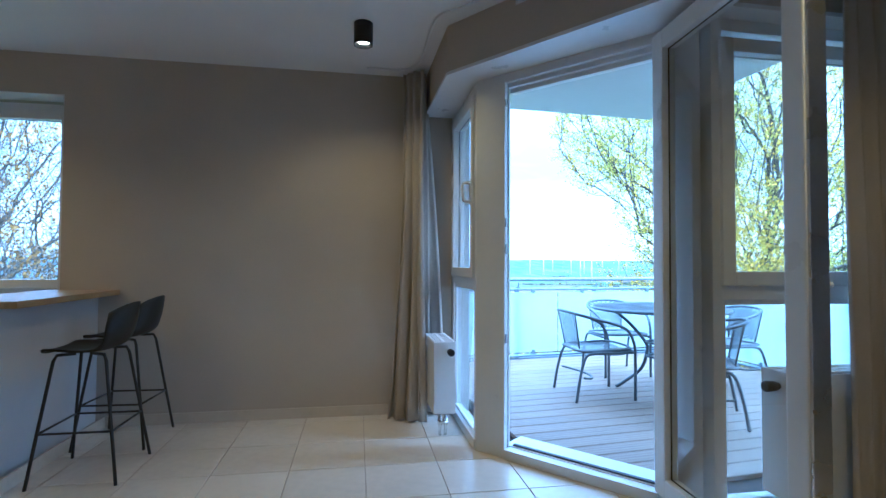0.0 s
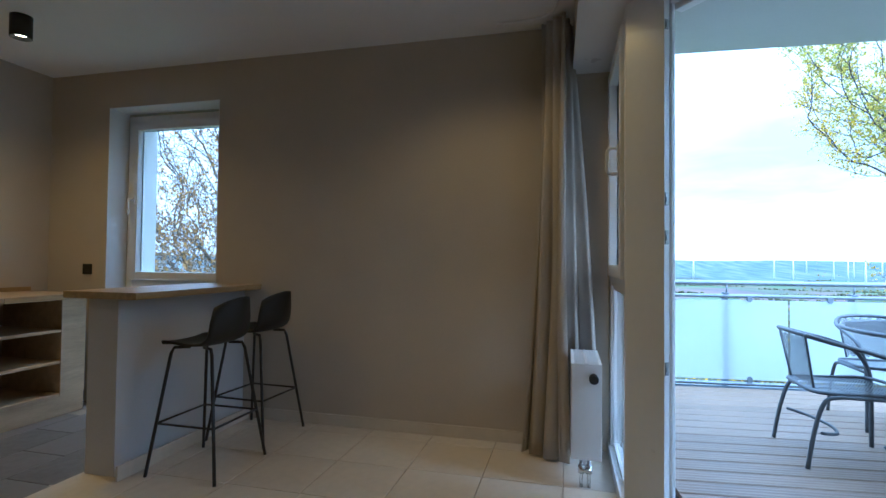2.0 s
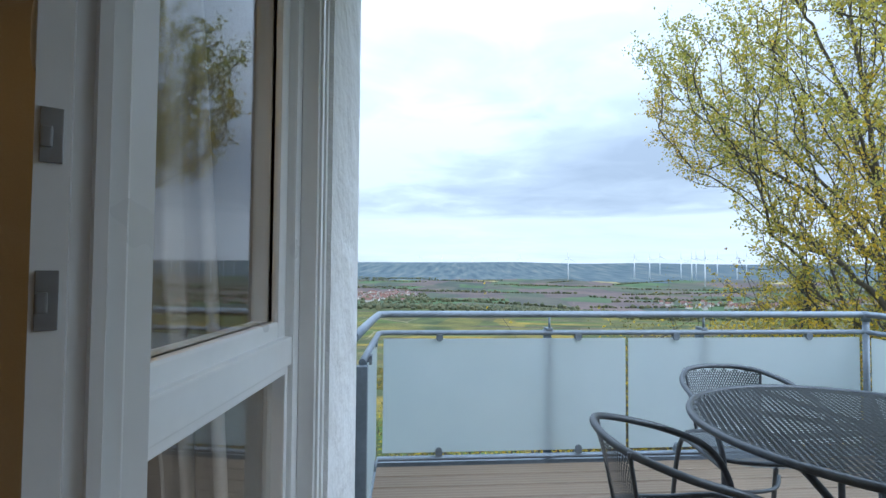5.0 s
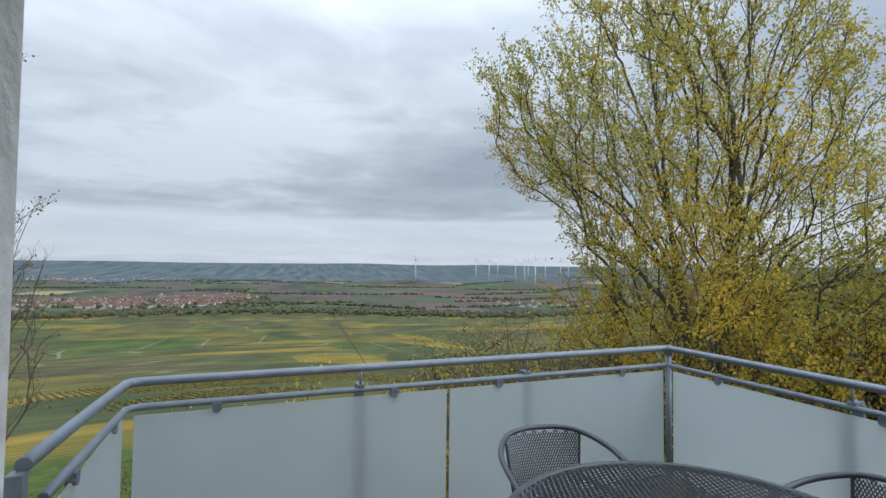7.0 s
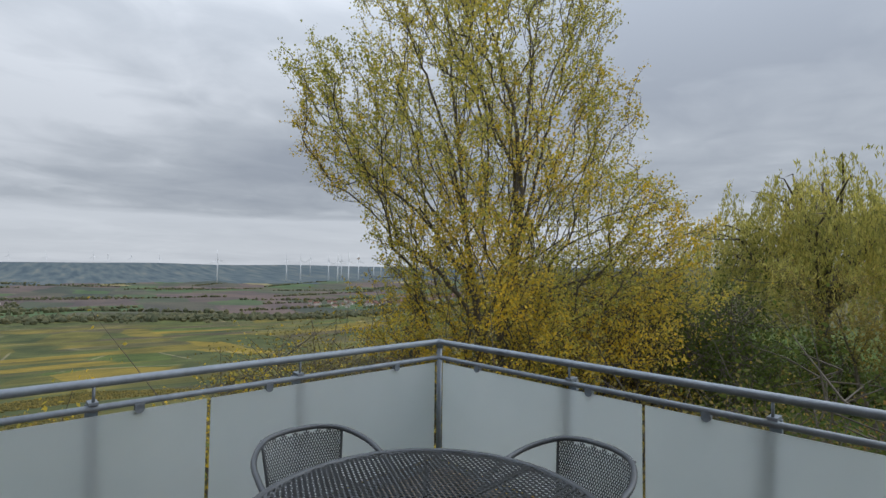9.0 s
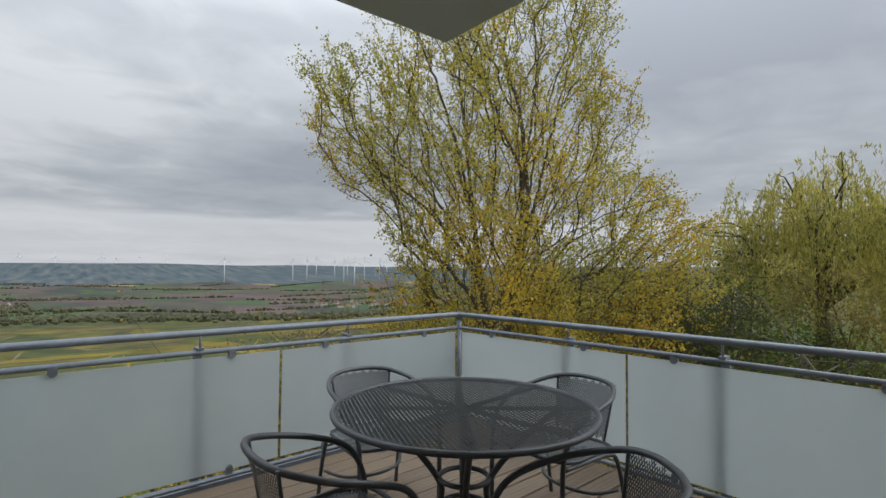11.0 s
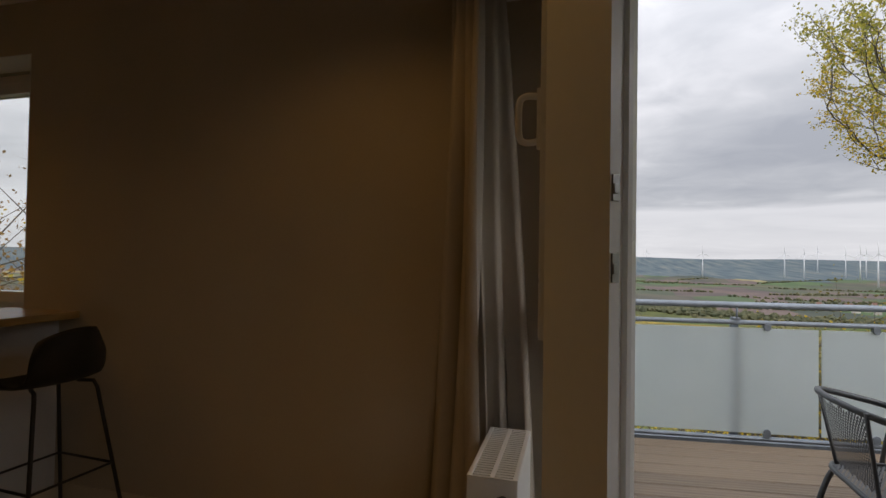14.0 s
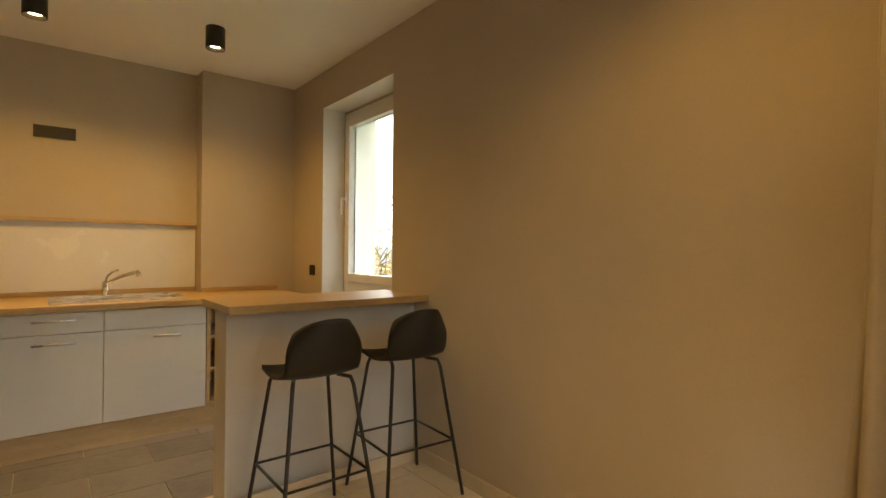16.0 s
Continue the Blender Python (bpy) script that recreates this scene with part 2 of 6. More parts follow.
def smooth_line(pts, per=6, closed=False):
    """Catmull-Rom through the points."""
    P = [Vector(p) for p in pts]
    k = len(P)
    out = []
    for i in range(k if closed else k - 1):
        if closed:
            a, b, c, d = P[i - 1], P[i], P[(i + 1) % k], P[(i + 2) % k]
        else:
            a, b, c, d = P[max(i - 1, 0)], P[i], P[i + 1], P[min(i + 2, k - 1)]
        for j in range(per):
            t = j / per
            out.append(0.5 * (2 * b + (c - a) * t + (2 * a - 5 * b + 4 * c - d) * t * t + (3 * b - a - 3 * c + d) * t ** 3))
    if not closed:
        out.append(P[-1])
    return out


def mesh_of(name, bm, material):
    me = bpy.data.meshes.new(name)
    bmesh.ops.recalc_face_normals(bm, faces=bm.faces[:])
    bm.to_mesh(me)
    bm.free()
    if material:
        me.materials.append(material)
    return me


def part(name, bm, material, parent, label="", m=None):
    ob = new(name, mesh_of(name, bm, material))
    ob.parent = parent
    if m is not None:
        ob.matrix_basis = m
    if label:
        ob["label"] = label
    return ob


def thing(name, label, category, m=None, group="", kind=""):
    ob = new(name)
    if m is not None:
        ob.matrix_basis = m
    return tagged(ob, label, category, group, kind)


def solid(name, bm, material, label="", category="", kind="structure", m=None):
    ob = new(name, mesh_of(name, bm, material))
    if m is not None:
        ob.matrix_basis = m
    return tagged(ob, label, category, "", kind)


# ---- the plan ----
NORTH, HEIGHT, HEAD = 4.0, 2.55, 2.27
SIDE_X = 0.765                       # inner face of the narrow window
DIAG = pose(0.895, 3.045, 0, 0, 0, -49.0)   # door: local x along it, local y outwards
BAY = (1.55, 2.29)                   # where the diagonal meets the east bay window
OUT = 4.45                           # outer face of the north wall
KWALL = -3.5

wall = box_bm(KWALL - 0.4, -2.93, NORTH, OUT, 0, HEIGHT)
bx(wall, -2.93, -1.94, NORTH, OUT, HEAD, HEIGHT)
bx(wall, -1.94, 0.76, NORTH, OUT, 0, HEIGHT)
solid("wall_north", wall, PLASTER, "taupe plastered wall with a window niche", "wall")
corner_pier = prism(bmesh.new(), [(0.76, 4.08), (0.915, 4.08), (0.915, OUT + 0.04), (0.76, OUT + 0.04)], -3.5, 2.5)
solid("wall_corner", corner_pier, STUCCO, "rough white stucco end of the outer wall", "wall")
solid("wall_outer_skin", box_bm(0.3, 0.76, OUT, OUT + 0.02, -3.5, 2.5), STUCCO, "rough white stucco on the outer wall", "wall")
# light paint of the kitchen window niche
niche = box_bm(-2.93, -2.926, NORTH - 0.002, 4.18, 0, HEAD)
bx(niche, -1.944, -1.94, NORTH - 0.002, 4.18, 0, HEAD)
bx(niche, -2.926, -1.944, NORTH - 0.002, 4.18, HEAD - 0.004, HEAD)
solid("niche_trim", niche, REVEAL, "pale painted reveal of the kitchen window", "reveal")

outer = box_bm(-2.93, -2.926, 4.272, OUT + 0.02, 0, HEAD)
bx(outer, -1.944, -1.94, 4.272, OUT + 0.02, 0, HEAD)
solid("niche_trim_outer", outer, REVEAL, "white outer reveal of the kitchen window", "reveal")

west = box_bm(KWALL - 0.2, KWALL, 3.27, NORTH, 0, HEIGHT)
bx(west, -3.9, -3.70, -2.6, 3.27, 0, HEIGHT)
bx(west, -3.70, -3.66, -2.6, 3.27, 1.375, HEIGHT)
solid("wall_west", west, PLASTER, "taupe kitchen wall with a projecting chase", "wall")
# unseen walls that close the room, white to throw more light back
solid("wall_south", box_bm(-3.9, 4.4, -2.8, -2.6, 0, HEIGHT), CEILING, "plain unseen wall, white to bounce light", "wall")
solid("wall_east", box_bm(4.2, 4.4, -2.6, 2.4, 0, HEIGHT), CEILING, "plain unseen wall, white to bounce light", "wall")

# beam over the bay windows, with its white underside trim
inner = [(0.55, NORTH), (0.565, 3.13), (1.32, 2.12), (4.2, 2.12)]
outr = [(4.2, 2.42), (1.62, 2.42), (0.87, 3.26), (0.87, NORTH + 0.08), (0.76, NORTH + 0.08), (0.76, NORTH)]
solid("wall_beam", prism(bmesh.new(), inner + outr, HEAD, HEIGHT), PLASTER, "taupe beam above the bay windows", "beam")
trim_in = [(0.545, NORTH - 0.002), (0.56, 3.128), (1.317, 2.115), (4.2, 2.115)]
trim_out = [(4.2, 2.34), (1.58, 2.34), (0.80, 3.23), (0.80, NORTH - 0.002)]
solid("trim", prism(bmesh.new(), trim_in + trim_out, HEAD - 0.02, HEAD - 0.001), PVC, "white painted underside of the beam", "trim")
solid("wall_east_bay", box_bm(2.75, 4.4, 2.12, 2.42, 0, HEAD), PLASTER, "plain taupe wall beside the bay window", "wall")

solid("ceiling", prism(bmesh.new(), [(-3.9, -2.8), (4.4, -2.8), (4.4, 2.42), (1.62, 2.42), (0.87, 3.26), (0.87, 4.08), (0.76, OUT), (-3.9, OUT)], HEIGHT, HEIGHT + 0.2), CEILING, "matt off-white ceiling", "ceiling")
solid("floor_base", prism(bmesh.new(), [(-3.9, -2.8), (4.4, -2.8), (4.4, 2.42), (1.62, 2.42), (0.87, 3.26), (0.87, 4.1), (-3.9, 4.1)], -0.25, -0.008), GROUT, "cream grout bed under the tiles", "floor")

# balcony slab overhead
slab = prism(bmesh.new(), [(0.86, 4.43), (0.86, 2.40), (2.905, 2.40), (2.763, 4.53)], 2.5, 2.72)
solid("balcony_slab", slab, SLAB_PAINT, "pale painted concrete balcony slab overhead", "balcony")


# ---- windows and door ----
def glazing(parent, m, x0, x1, z0, z1, y=0.035, name="pane"):
    ob = part(name, box_bm(x0, x1, y - 0.003, y + 0.003, z0, z1), GLASS, parent, "clear glass", m)
    ob.visible_shadow = False
    return ob


def frame_rect(x0, x1, z0, z1, w, y0, y1, bev=0.006):
    bm = bmesh.new()
    bx(bm, x0, x0 + w, y0, y1, z0, z1, bev)
    bx(bm, x1 - w, x1, y0, y1, z0, z1, bev)
    bx(bm, x0 + w - 0.001, x1 - w + 0.001, y0, y1, z0, z0 + w, bev)
    bx(bm, x0 + w - 0.001, x1 - w + 0.001, y0, y1, z1 - w, z1, bev)
    return bm


def handle_part(parent, m, x, z, loop=False):
    bm = bmesh.new()
    if loop:
        bx(bm, x - 0.012, x + 0.012, -0.010, 0.0, z - 0.075, z + 0.075, 0.004)
        tube(bm, smooth_line([(x, -0.004, z + 0.055), (x, -0.035, z + 0.058), (x, -0.052, z + 0.045), (x, -0.055, z), (x, -0.052, z - 0.045), (x, -0.035, z - 0.058), (x, -0.004, z - 0.055)], 4), 0.0085)
        return part("handle", bm, PVC, parent, "white loop handle", m)
    bx(bm, x - 0.014, x + 0.014, -0.012, 0.0, z - 0.035, z + 0.035, 0.004)
    cyl(bm, (x, -0.01, z), (x, -0.045, z), 0.009)
    tube(bm, smooth_line([(x, -0.04, z), (x, -0.052, z - 0.012), (x, -0.052, z - 0.06), (x, -0.05, z - 0.12)], 4), 0.009)
    part("handle", bm, PVC, parent, "white window handle", m)


def window_unit(name, m, w, label, handle_x, z_low=(0.07, 0.93), z_up=(1.03, 2.14), top=2.25, loop=False):
    """A floor-length window: opening sash above a transom, fixed pane below."""
    ob = thing(name, label, "window", kind="structure")
    part("window_frame", frame_rect(0, w, 0.0, top, 0.055, 0.0, 0.085), PVC, ob, m=m)
    part("transom", box_bm(0.05, w - 0.05, 0.004, 0.08, z_low[1], z_up[0] - 0.035, 0.004), PVC, ob, m=m)
    s0, s1 = z_up[0] - 0.055, z_up[1] + 0.06
    sash = part("sash", frame_rect(0.04, w - 0.04, s0, s1, 0.065, -0.018, 0.06, 0.008), PVC, ob, m=m)
    part("gasket", frame_rect(0.1, w - 0.1, s0 + 0.06, s1 - 0.06, 0.005, 0.028, 0.042, 0), GASKET, ob, m=m)
    glazing(ob, m, 0.1, w - 0.1, s0 + 0.06, s1 - 0.06)
    part("bead", frame_rect(0.05, w - 0.05, z_low[0] - 0.015, z_low[1] + 0.002, 0.025, 0.015, 0.07, 0.004), PVC, ob, m=m)
    glazing(ob, m, 0.07, w - 0.07, z_low[0], z_low[1], name="lower_pane")
    part("sill_bar", box_bm(0.0, w, -0.012, 0.0, 0.0, 0.06, 0.004), PVC, ob, m=m)
    if handle_x is not None:
        handle_part(sash, Matrix.Translation((0, -0.018, 0)), handle_x, 1.575, loop)
    return ob


M_KITCHEN = pose(-2.93, 4.185, 0, 0, 0, 0)
kw = window_unit("window_1", M_KITCHEN, 0.99, "white plastic kitchen window with a single sash", 0.075, z_low=(0.07, 0.86), z_up=(0.99, 2.14))
M_SIDE = pose(SIDE_X, 4.0, 0, 0, 0, -90)
window_unit("window_2", M_SIDE, 0.79, "narrow white plastic window beside the balcony door", 0.72, z_up=(1.09, 2.13), z_low=(0.07, 0.98), loop=True)
M_BAY = pose(1.615, 2.22, 0, 0, 0, 0)
window_unit("window_3", M_BAY, 1.15, "white plastic bay window with a transom", 1.08, z_up=(1.09, 2.10), z_low=(0.07, 0.97))

guide = box_bm(0.851, 0.897, 3.985, 4.079, 0.0, 2.27, 0.003)
bx(guide, 0.8975, 0.905, 4.0, 4.02, 0.0, 2.27, 0.002)
bx(guide, 0.8975, 0.905, 4.045, 4.065, 0.0, 2.27, 0.002)
solid("trim_shutter_guide", guide, PVC, "white ridged shutter guide beside the window", "trim")
door = thing("door_1", "white plastic balcony door standing wide open", "door", kind="structure")
LEFT_JAMB = [(-0.2, 0), (0.0, 0), (0.0, 0.028), (-0.012, 0.03), (-0.012, 0.046), (0.0, 0.048), (0.0, 0.06), (-0.018, 0.062), (-0.018, 0.078), (-0.022, 0.08), (-0.032, 0.105), (-0.2, 0.105)]
DW = 0.85
RIGHT_JAMB = [(DW - s + (0.0 if y < 0.08 else -0.03), y) for s, y in reversed(LEFT_JAMB)]
part("jamb", prism(bmesh.new(), LEFT_JAMB, 0, 2.25), PVC, door, m=DIAG)
part("jamb", prism(bmesh.new(), RIGHT_JAMB, 0, 2.25), PVC, door, m=DIAG)
head = box_bm(0.0, DW, 0.0, 0.03, 2.20, 2.25, 0.003)
bx(head, 0.0, DW, 0.03, 0.062, 2.175, 2.25, 0.003)
bx(head, 0.0, DW, 0.062, 0.105, 2.15, 2.25, 0.003)
part("outer_reveal", box_bm(DW - 0.004, DW + 0.2, 0.1055, 0.2, 0.0, 2.27, 0.004), REVEAL, door, "pale outer reveal", m=DIAG)
part("head", head, PVC, door, m=DIAG)
sill = box_bm(0.0, DW, -0.012, 0.05, 0.0, 0.055, 0.004)
bx(sill, -0.03, DW, 0.05, 0.24, 0.0, 0.06, 0.004)
part("threshold", sill, PVC, door, m=DIAG)
part("threshold_rail", box_bm(0.02, DW - 0.02, 0.062, 0.085, 0.0605, 0.07, 0.003), GASKET, door, "dark rubber and metal rail", m=DIAG)
for z, hh in ((1.37, 0.026), (1.215, 0.028), (0.69, 0.026), (2.08, 0.02)):
    sp = box_bm(-0.001, 0.004, 0.004, 0.022, z - hh, z + hh, 0.001)
    bx(sp, 0.0, 0.008, 0.004, 0.014, z - 0.012, z + 0.008, 0.002)
    part("strike_plate", sp, PLATE, door, "small steel strike plate", m=DIAG)

# open leaf, swung far round into the room
HINGE = DIAG @ Vector((DW + 0.03, -0.04, 0))
LEAF_W = 0.86
M_LEAF = Matrix.Translation(HINGE) @ pose(0, 0, 0, 0, 0, -93.5)
leaf = part("leaf", frame_rect(0.0, LEAF_W, 0.085, 2.20, 0.085, -0.035, 0.035, 0.008), PVC, door, "white door leaf", m=M_LEAF)
glz = part("leaf_pane", box_bm(0.08, LEAF_W - 0.08, -0.004, 0.004, 0.16, 2.12), GLASS, leaf, "clear glass")
glz.visible_shadow = False
part("leaf_gasket", frame_rect(0.083, LEAF_W - 0.083, 0.168, 2.117, 0.005, -0.0052, 0.0052, 0), GASKET, leaf)
part("leaf_seal", box_bm(LEAF_W, LEAF_W + 0.012, -0.03, 0.03, 0.1, 2.18, 0.003), STEEL, leaf, "metal locking strip along the edge")
lh = bmesh.new()
bx(lh, LEAF_W - 0.055, LEAF_W - 0.027, 0.035, 0.047, 1.02, 1.1, 0.004)
cyl(lh, (LEAF_W - 0.04, 0.045, 1.07), (LEAF_W - 0.04, 0.085, 1.07), 0.009)
tube(lh, [(LEAF_W - 0.04, 0.082, 1.07), (LEAF_W - 0.16, 0.085, 1.068)], 0.009)
part("leaf_handle", lh, PVC, leaf, "white door handle")

# ---- floors ----

def rect_piece(name, w, d, h, material, bev=0.003):
    bm2 = bmesh.new()
    lo = [bm2.verts.new(p) for p in ((0, 0, 0), (w, 0, 0), (w, d, 0), (0, d, 0))]
    md = [bm2.verts.new((x, y, h - bev * 0.5)) for x, y in ((0, 0), (w, 0), (w, d), (0, d))]
    hi = [bm2.verts.new((x, y, h)) for x, y in ((bev, bev), (w - bev, bev), (w - bev, d - bev), (bev, d - bev))]
    for A, B in ((lo, md), (md, hi)):
        for i in range(4):
            bm2.faces.new((A[i], A[(i + 1) % 4], B[(i + 1) % 4], B[i]))
    bm2.faces.new(hi)
    return mesh_of(name, bm2, material)


floor = thing("floor", "glossy cream tiled living room floor", "floor", kind="structure")
kfloor = thing("floor_kitchen", "dark slate tiled kitchen floor", "floor", kind="structure")


def lay(parent, meshes, x0, y0, nx, ny, sx, sy, z, keep, shift=0.0):
    for j in range(ny):
        for i in range(nx):
            x, y = x0 + i * sx, y0 + j * sy + (shift * sy if i % 2 else 0)
            if keep(x, y):
                ob = new("tile", meshes)
                ob.parent = parent
                ob.location = (x, y, z)


TS, TY = 0.405, 0.405
cream = rect_piece("tile", TS - 0.004, TY - 0.004, 0.012, TILE)
slate = rect_piece("tile", 0.296, 0.596, 0.012, SLATE)
EDGE_X = -1.86


def in_room(x, y):
    cx, cy = x + TS / 2, y + TY / 2
    return cx > EDGE_X and y > -1.0 and cy < 4.1 and x < 2.4 and not (cx > 1.6 and cy > 2.5) and not (cx > 0.85 and (cx - 0.87) * 0.84 + (cy - 3.26) * 0.75 > 0.15)


lay(floor, cream, -1.925, -0.985, 12, 13, TS, TY, -0.012, in_room)
lay(kfloor, slate, -3.4, 0.42, 5, 6, 0.3, 0.6, -0.0115, lambda x, y: x < EDGE_X - 0.2, -0.5)
solid("floor_far", prism(bmesh.new(), [(-3.9, -2.6), (4.2, -2.6), (4.2, 2.1), (2.82, 2.1), (2.82, -1.02), (-1.88, -1.02), (-3.9, -1.02)], -0.008, -0.001), TILE, "cream tiles at the far side of the room", "floor")
solid("floor_kitchen_far", box_bm(-3.9, -1.89, -1.0, 0.41, -0.008, -0.001), SLATE, "dark slate tiles", "floor")
solid("baseboard", bx(box_bm(-1.65, 0.55, NORTH - 0.012, NORTH, 0.0, 0.075, 0.002), -1.648, -1.636, 2.93, NORTH - 0.012, 0.0, 0.075, 0.002), TILE, "cream tile skirting", "baseboard")
solid("baseboard_kitchen", bx(box_bm(-2.96, -2.932, NORTH - 0.012, NORTH, 0.0, 0.08, 0.002), -2.926, -2.916, NORTH, 4.17, 0.0, 0.08, 0.002), SLATE, "dark slate skirting", "baseboard")

# ---- terrace ----
TERR = pose(4.013, 6.0, 0, 0, 0, 5.9)   # local x along the front rail (corner at 0), y outwards
DECK_Z = 0.03
deck = thing("deck", "brown weathered grooved timber terrace deck", "deck", kind="structure")
BW = 0.136
top = []
for k in range(9):
    g = 0.006 + k * (BW - 0.012) / 8
    top += [(g, 0.0 if k % 2 == 0 else -0.0018)]
sec = [(0.0, -0.026), (BW, -0.026), (BW, -0.004)] + [(y, z) for y, z in reversed(top)] + [(0.0, -0.004)]


def plank_mesh(length):
    bm = bmesh.new()
    lo = [bm.verts.new((0, y, z)) for y, z in sec]
    hi = [bm.verts.new((-length, y, z)) for y, z in sec]
    bm.faces.new(lo)
    bm.faces.new(list(reversed(hi)))
    for i in range(len(sec)):
        bm.faces.new((lo[i], hi[i], hi[(i + 1) % len(sec)], lo[(i + 1) % len(sec)]))
    return mesh_of("plank", bm, DECK)


def on_terrace(q):
    n = (q.x - 0.895) * 0.755 + (q.y - 3.045) * 0.656
    if q.y < 2.45 or q.x < 0.925 and q.y < 4.495:
        return False
    return n > 0.235


full_plank = plank_mesh(3.24)
for j in range(26):
    y = -0.02 - (j + 1) * 0.145
    ln = 0.0
    while ln < 3.24 and on_terrace(TERR @ Vector((0.02 - ln, y, 0))) and on_terrace(TERR @ Vector((0.02 - ln, y + BW, 0))):
        ln += 0.01
    if ln < 0.1:
        continue
    ob = new("plank", full_plank if ln >= 3.23 else plank_mesh(ln))
    ob.parent = deck
    ob.matrix_basis = TERR @ Matrix.Translation((0.02, y, DECK_Z))
part("deck_base", prism(bmesh.new(), [(4.2, 2.43), (4.03, 6.0), (0.82, 5.67), (0.86, 4.495), (0.92, 4.495), (0.92, 3.30), (1.70, 2.43)][::-1], -0.25, DECK_Z - 0.032), DECK_BASE, deck, "dark substructure")
part("fascia", box_bm(-3.4, 0.05, 0.0, 0.03, -0.25, DECK_Z + 0.01), GALV, deck, "grey edge board", m=TERR)

railing = thing("railing", "galvanised terrace railing with frosted glass panels", "railing")
TOP_Z, LOW_Z = 0.945, 0.83
LX = -3.21


def rail_parts(zc, r, name):
    bm = bmesh.new()
    tube(bm, smooth_line([(LX - 0.055, -0.985, zc) if zc > 0.9 else (LX - 0.025, -0.93, zc), (LX - 0.025 if zc > 0.9 else LX - 0.012, -0.4, zc), (LX, -0.03, zc)], 2) + [Vector((LX + 0.02, 0.0, zc)), Vector((LX + 0.06, 0.012, zc))] + [Vector((-0.03, 0.0, zc)), Vector((0, -0.02, zc))] + [Vector((0.0, -3.6, zc))], r, 12)
    part(name, bm, GALV, railing, m=TERR)


rail_parts(TOP_Z, 0.021, "handrail")
rail_parts(LOW_Z, 0.016, "lower_rail")
cp = bmesh.new()
cyl(cp, (0, -0.01, DECK_Z), (0, -0.01, 0.90), 0.02)
cyl(cp, (0, -0.01, 0.90), (0, -0.01, 0.965), 0.026)
part("corner_post", cp, GALV, railing, m=TERR)


def post(px, py, along_x=True):
    bm = bmesh.new()
    if along_x:
        bx(bm, px - 0.025, px + 0.025, py + 0.035, py + 0.06, DECK_Z - 0.2, 0.845, 0.003)
        bx(bm, px - 0.02, px + 0.02, py - 0.012, py + 0.06, 0.845, 0.86, 0.002)
    else:
        bx(bm, px + 0.035, px + 0.06, py - 0.025, py + 0.025, DECK_Z - 0.2, 0.845, 0.003)
        bx(bm, px - 0.012, px + 0.06, py - 0.02, py + 0.02, 0.845, 0.86, 0.002)
    cyl(bm, (px, py, 0.855), (px, py, TOP_Z - 0.015), 0.007)
    part("post", bm, GALV, railing, m=TERR)


def clip(px, py, z, along_x=True):
    bm = bmesh.new()
    d = 0.016
    if along_x:
        cyl(bm, (px, py - d, z), (px, py + d, z), 0.021, n=14)
        bx(bm, px - 0.02, px + 0.02, py - d, py + d, z, z + 0.025 if z > 0.4 else z + 0.001)
        if z < 0.4:
            bx(bm, px - 0.02, px + 0.02, py - d, py + d, z - 0.03, z)
    else:
        cyl(bm, (px - d, py, z), (px + d, py, z), 0.021, n=14)
        bx(bm, px - d, px + d, py - 0.02, py + 0.02, z, z + 0.025 if z > 0.4 else z + 0.001)
        if z < 0.4:
            bx(bm, px - d, px + d, py - 0.02, py + 0.02, z - 0.03, z)
    part("clamp", bm, GALV, railing, m=TERR)


def panel(x0, x1, y0, y1):
    pb = box_bm(x0, x1, y0, y1, 0.10, 0.795, 0.0015)
    part("glass_panel", pb, FROST, railing, "frosted white safety glass", m=TERR)


panel(LX + 0.03, -1.645, -0.004, 0.004)
panel(-1.625, -0.04, -0.004, 0.004)
panel(-0.004, 0.004, -1.565, -0.05)
panel(-0.004, 0.004, -3.3, -1.583)
panel(LX - 0.016, LX - 0.008, -0.89, -0.03)
for x in (-2.14, -1.12):
    post(x, 0.0)
for y in (-1.13, -2.15, -3.1):
    post(0.0, y, False)
for x in (-2.835, -1.955, -1.31, -0.4):
    clip(x, 0, 0.80)
    clip(x, 0, 0.11)
for y in (-0.4, -1.26, -1.88, -2.85):
    clip(0, y, 0.80, False)
    clip(0, y, 0.11, False)
for y in (-0.2, -0.72):
    clip(LX - 0.012, y, 0.80, False)
    clip(LX - 0.012, y, 0.11, False)
br = bmesh.new()
tube(br, [(LX - 0.025, -0.93, 0.065), (LX, 0, 0.065), (0, 0, 0.065), (0, -3.5, 0.065)], 0.016, 8)
part("bottom_rail", br, GALV, railing, m=TERR)
ep = bmesh.new()
bx(ep, LX - 0.05, LX + 0.0, -0.97, -0.92, DECK_Z - 0.2, 0.82, 0.003)
bx(ep, LX - 0.085, LX - 0.045, -1.02, -0.975, DECK_Z - 0.2, 0.93, 0.003)
part("end_post", ep, GALV, railing, m=TERR)


# ---- kitchen and bar ----
bar = thing("bar_counter", "pale plastered half wall with an oak top", "bar")
part("half_wall", box_bm(-1.888, -1.70, 2.97, NORTH, 0, 0.898, 0.004), BAR_PLASTER, bar, "pale plaster")
part("bar_top", box_bm(-2.03, -1.567, 2.945, NORTH, 0.899, 0.935, 0.004), OAK, bar, "oiled oak slab")

KF = -2.92    # cabinet fronts


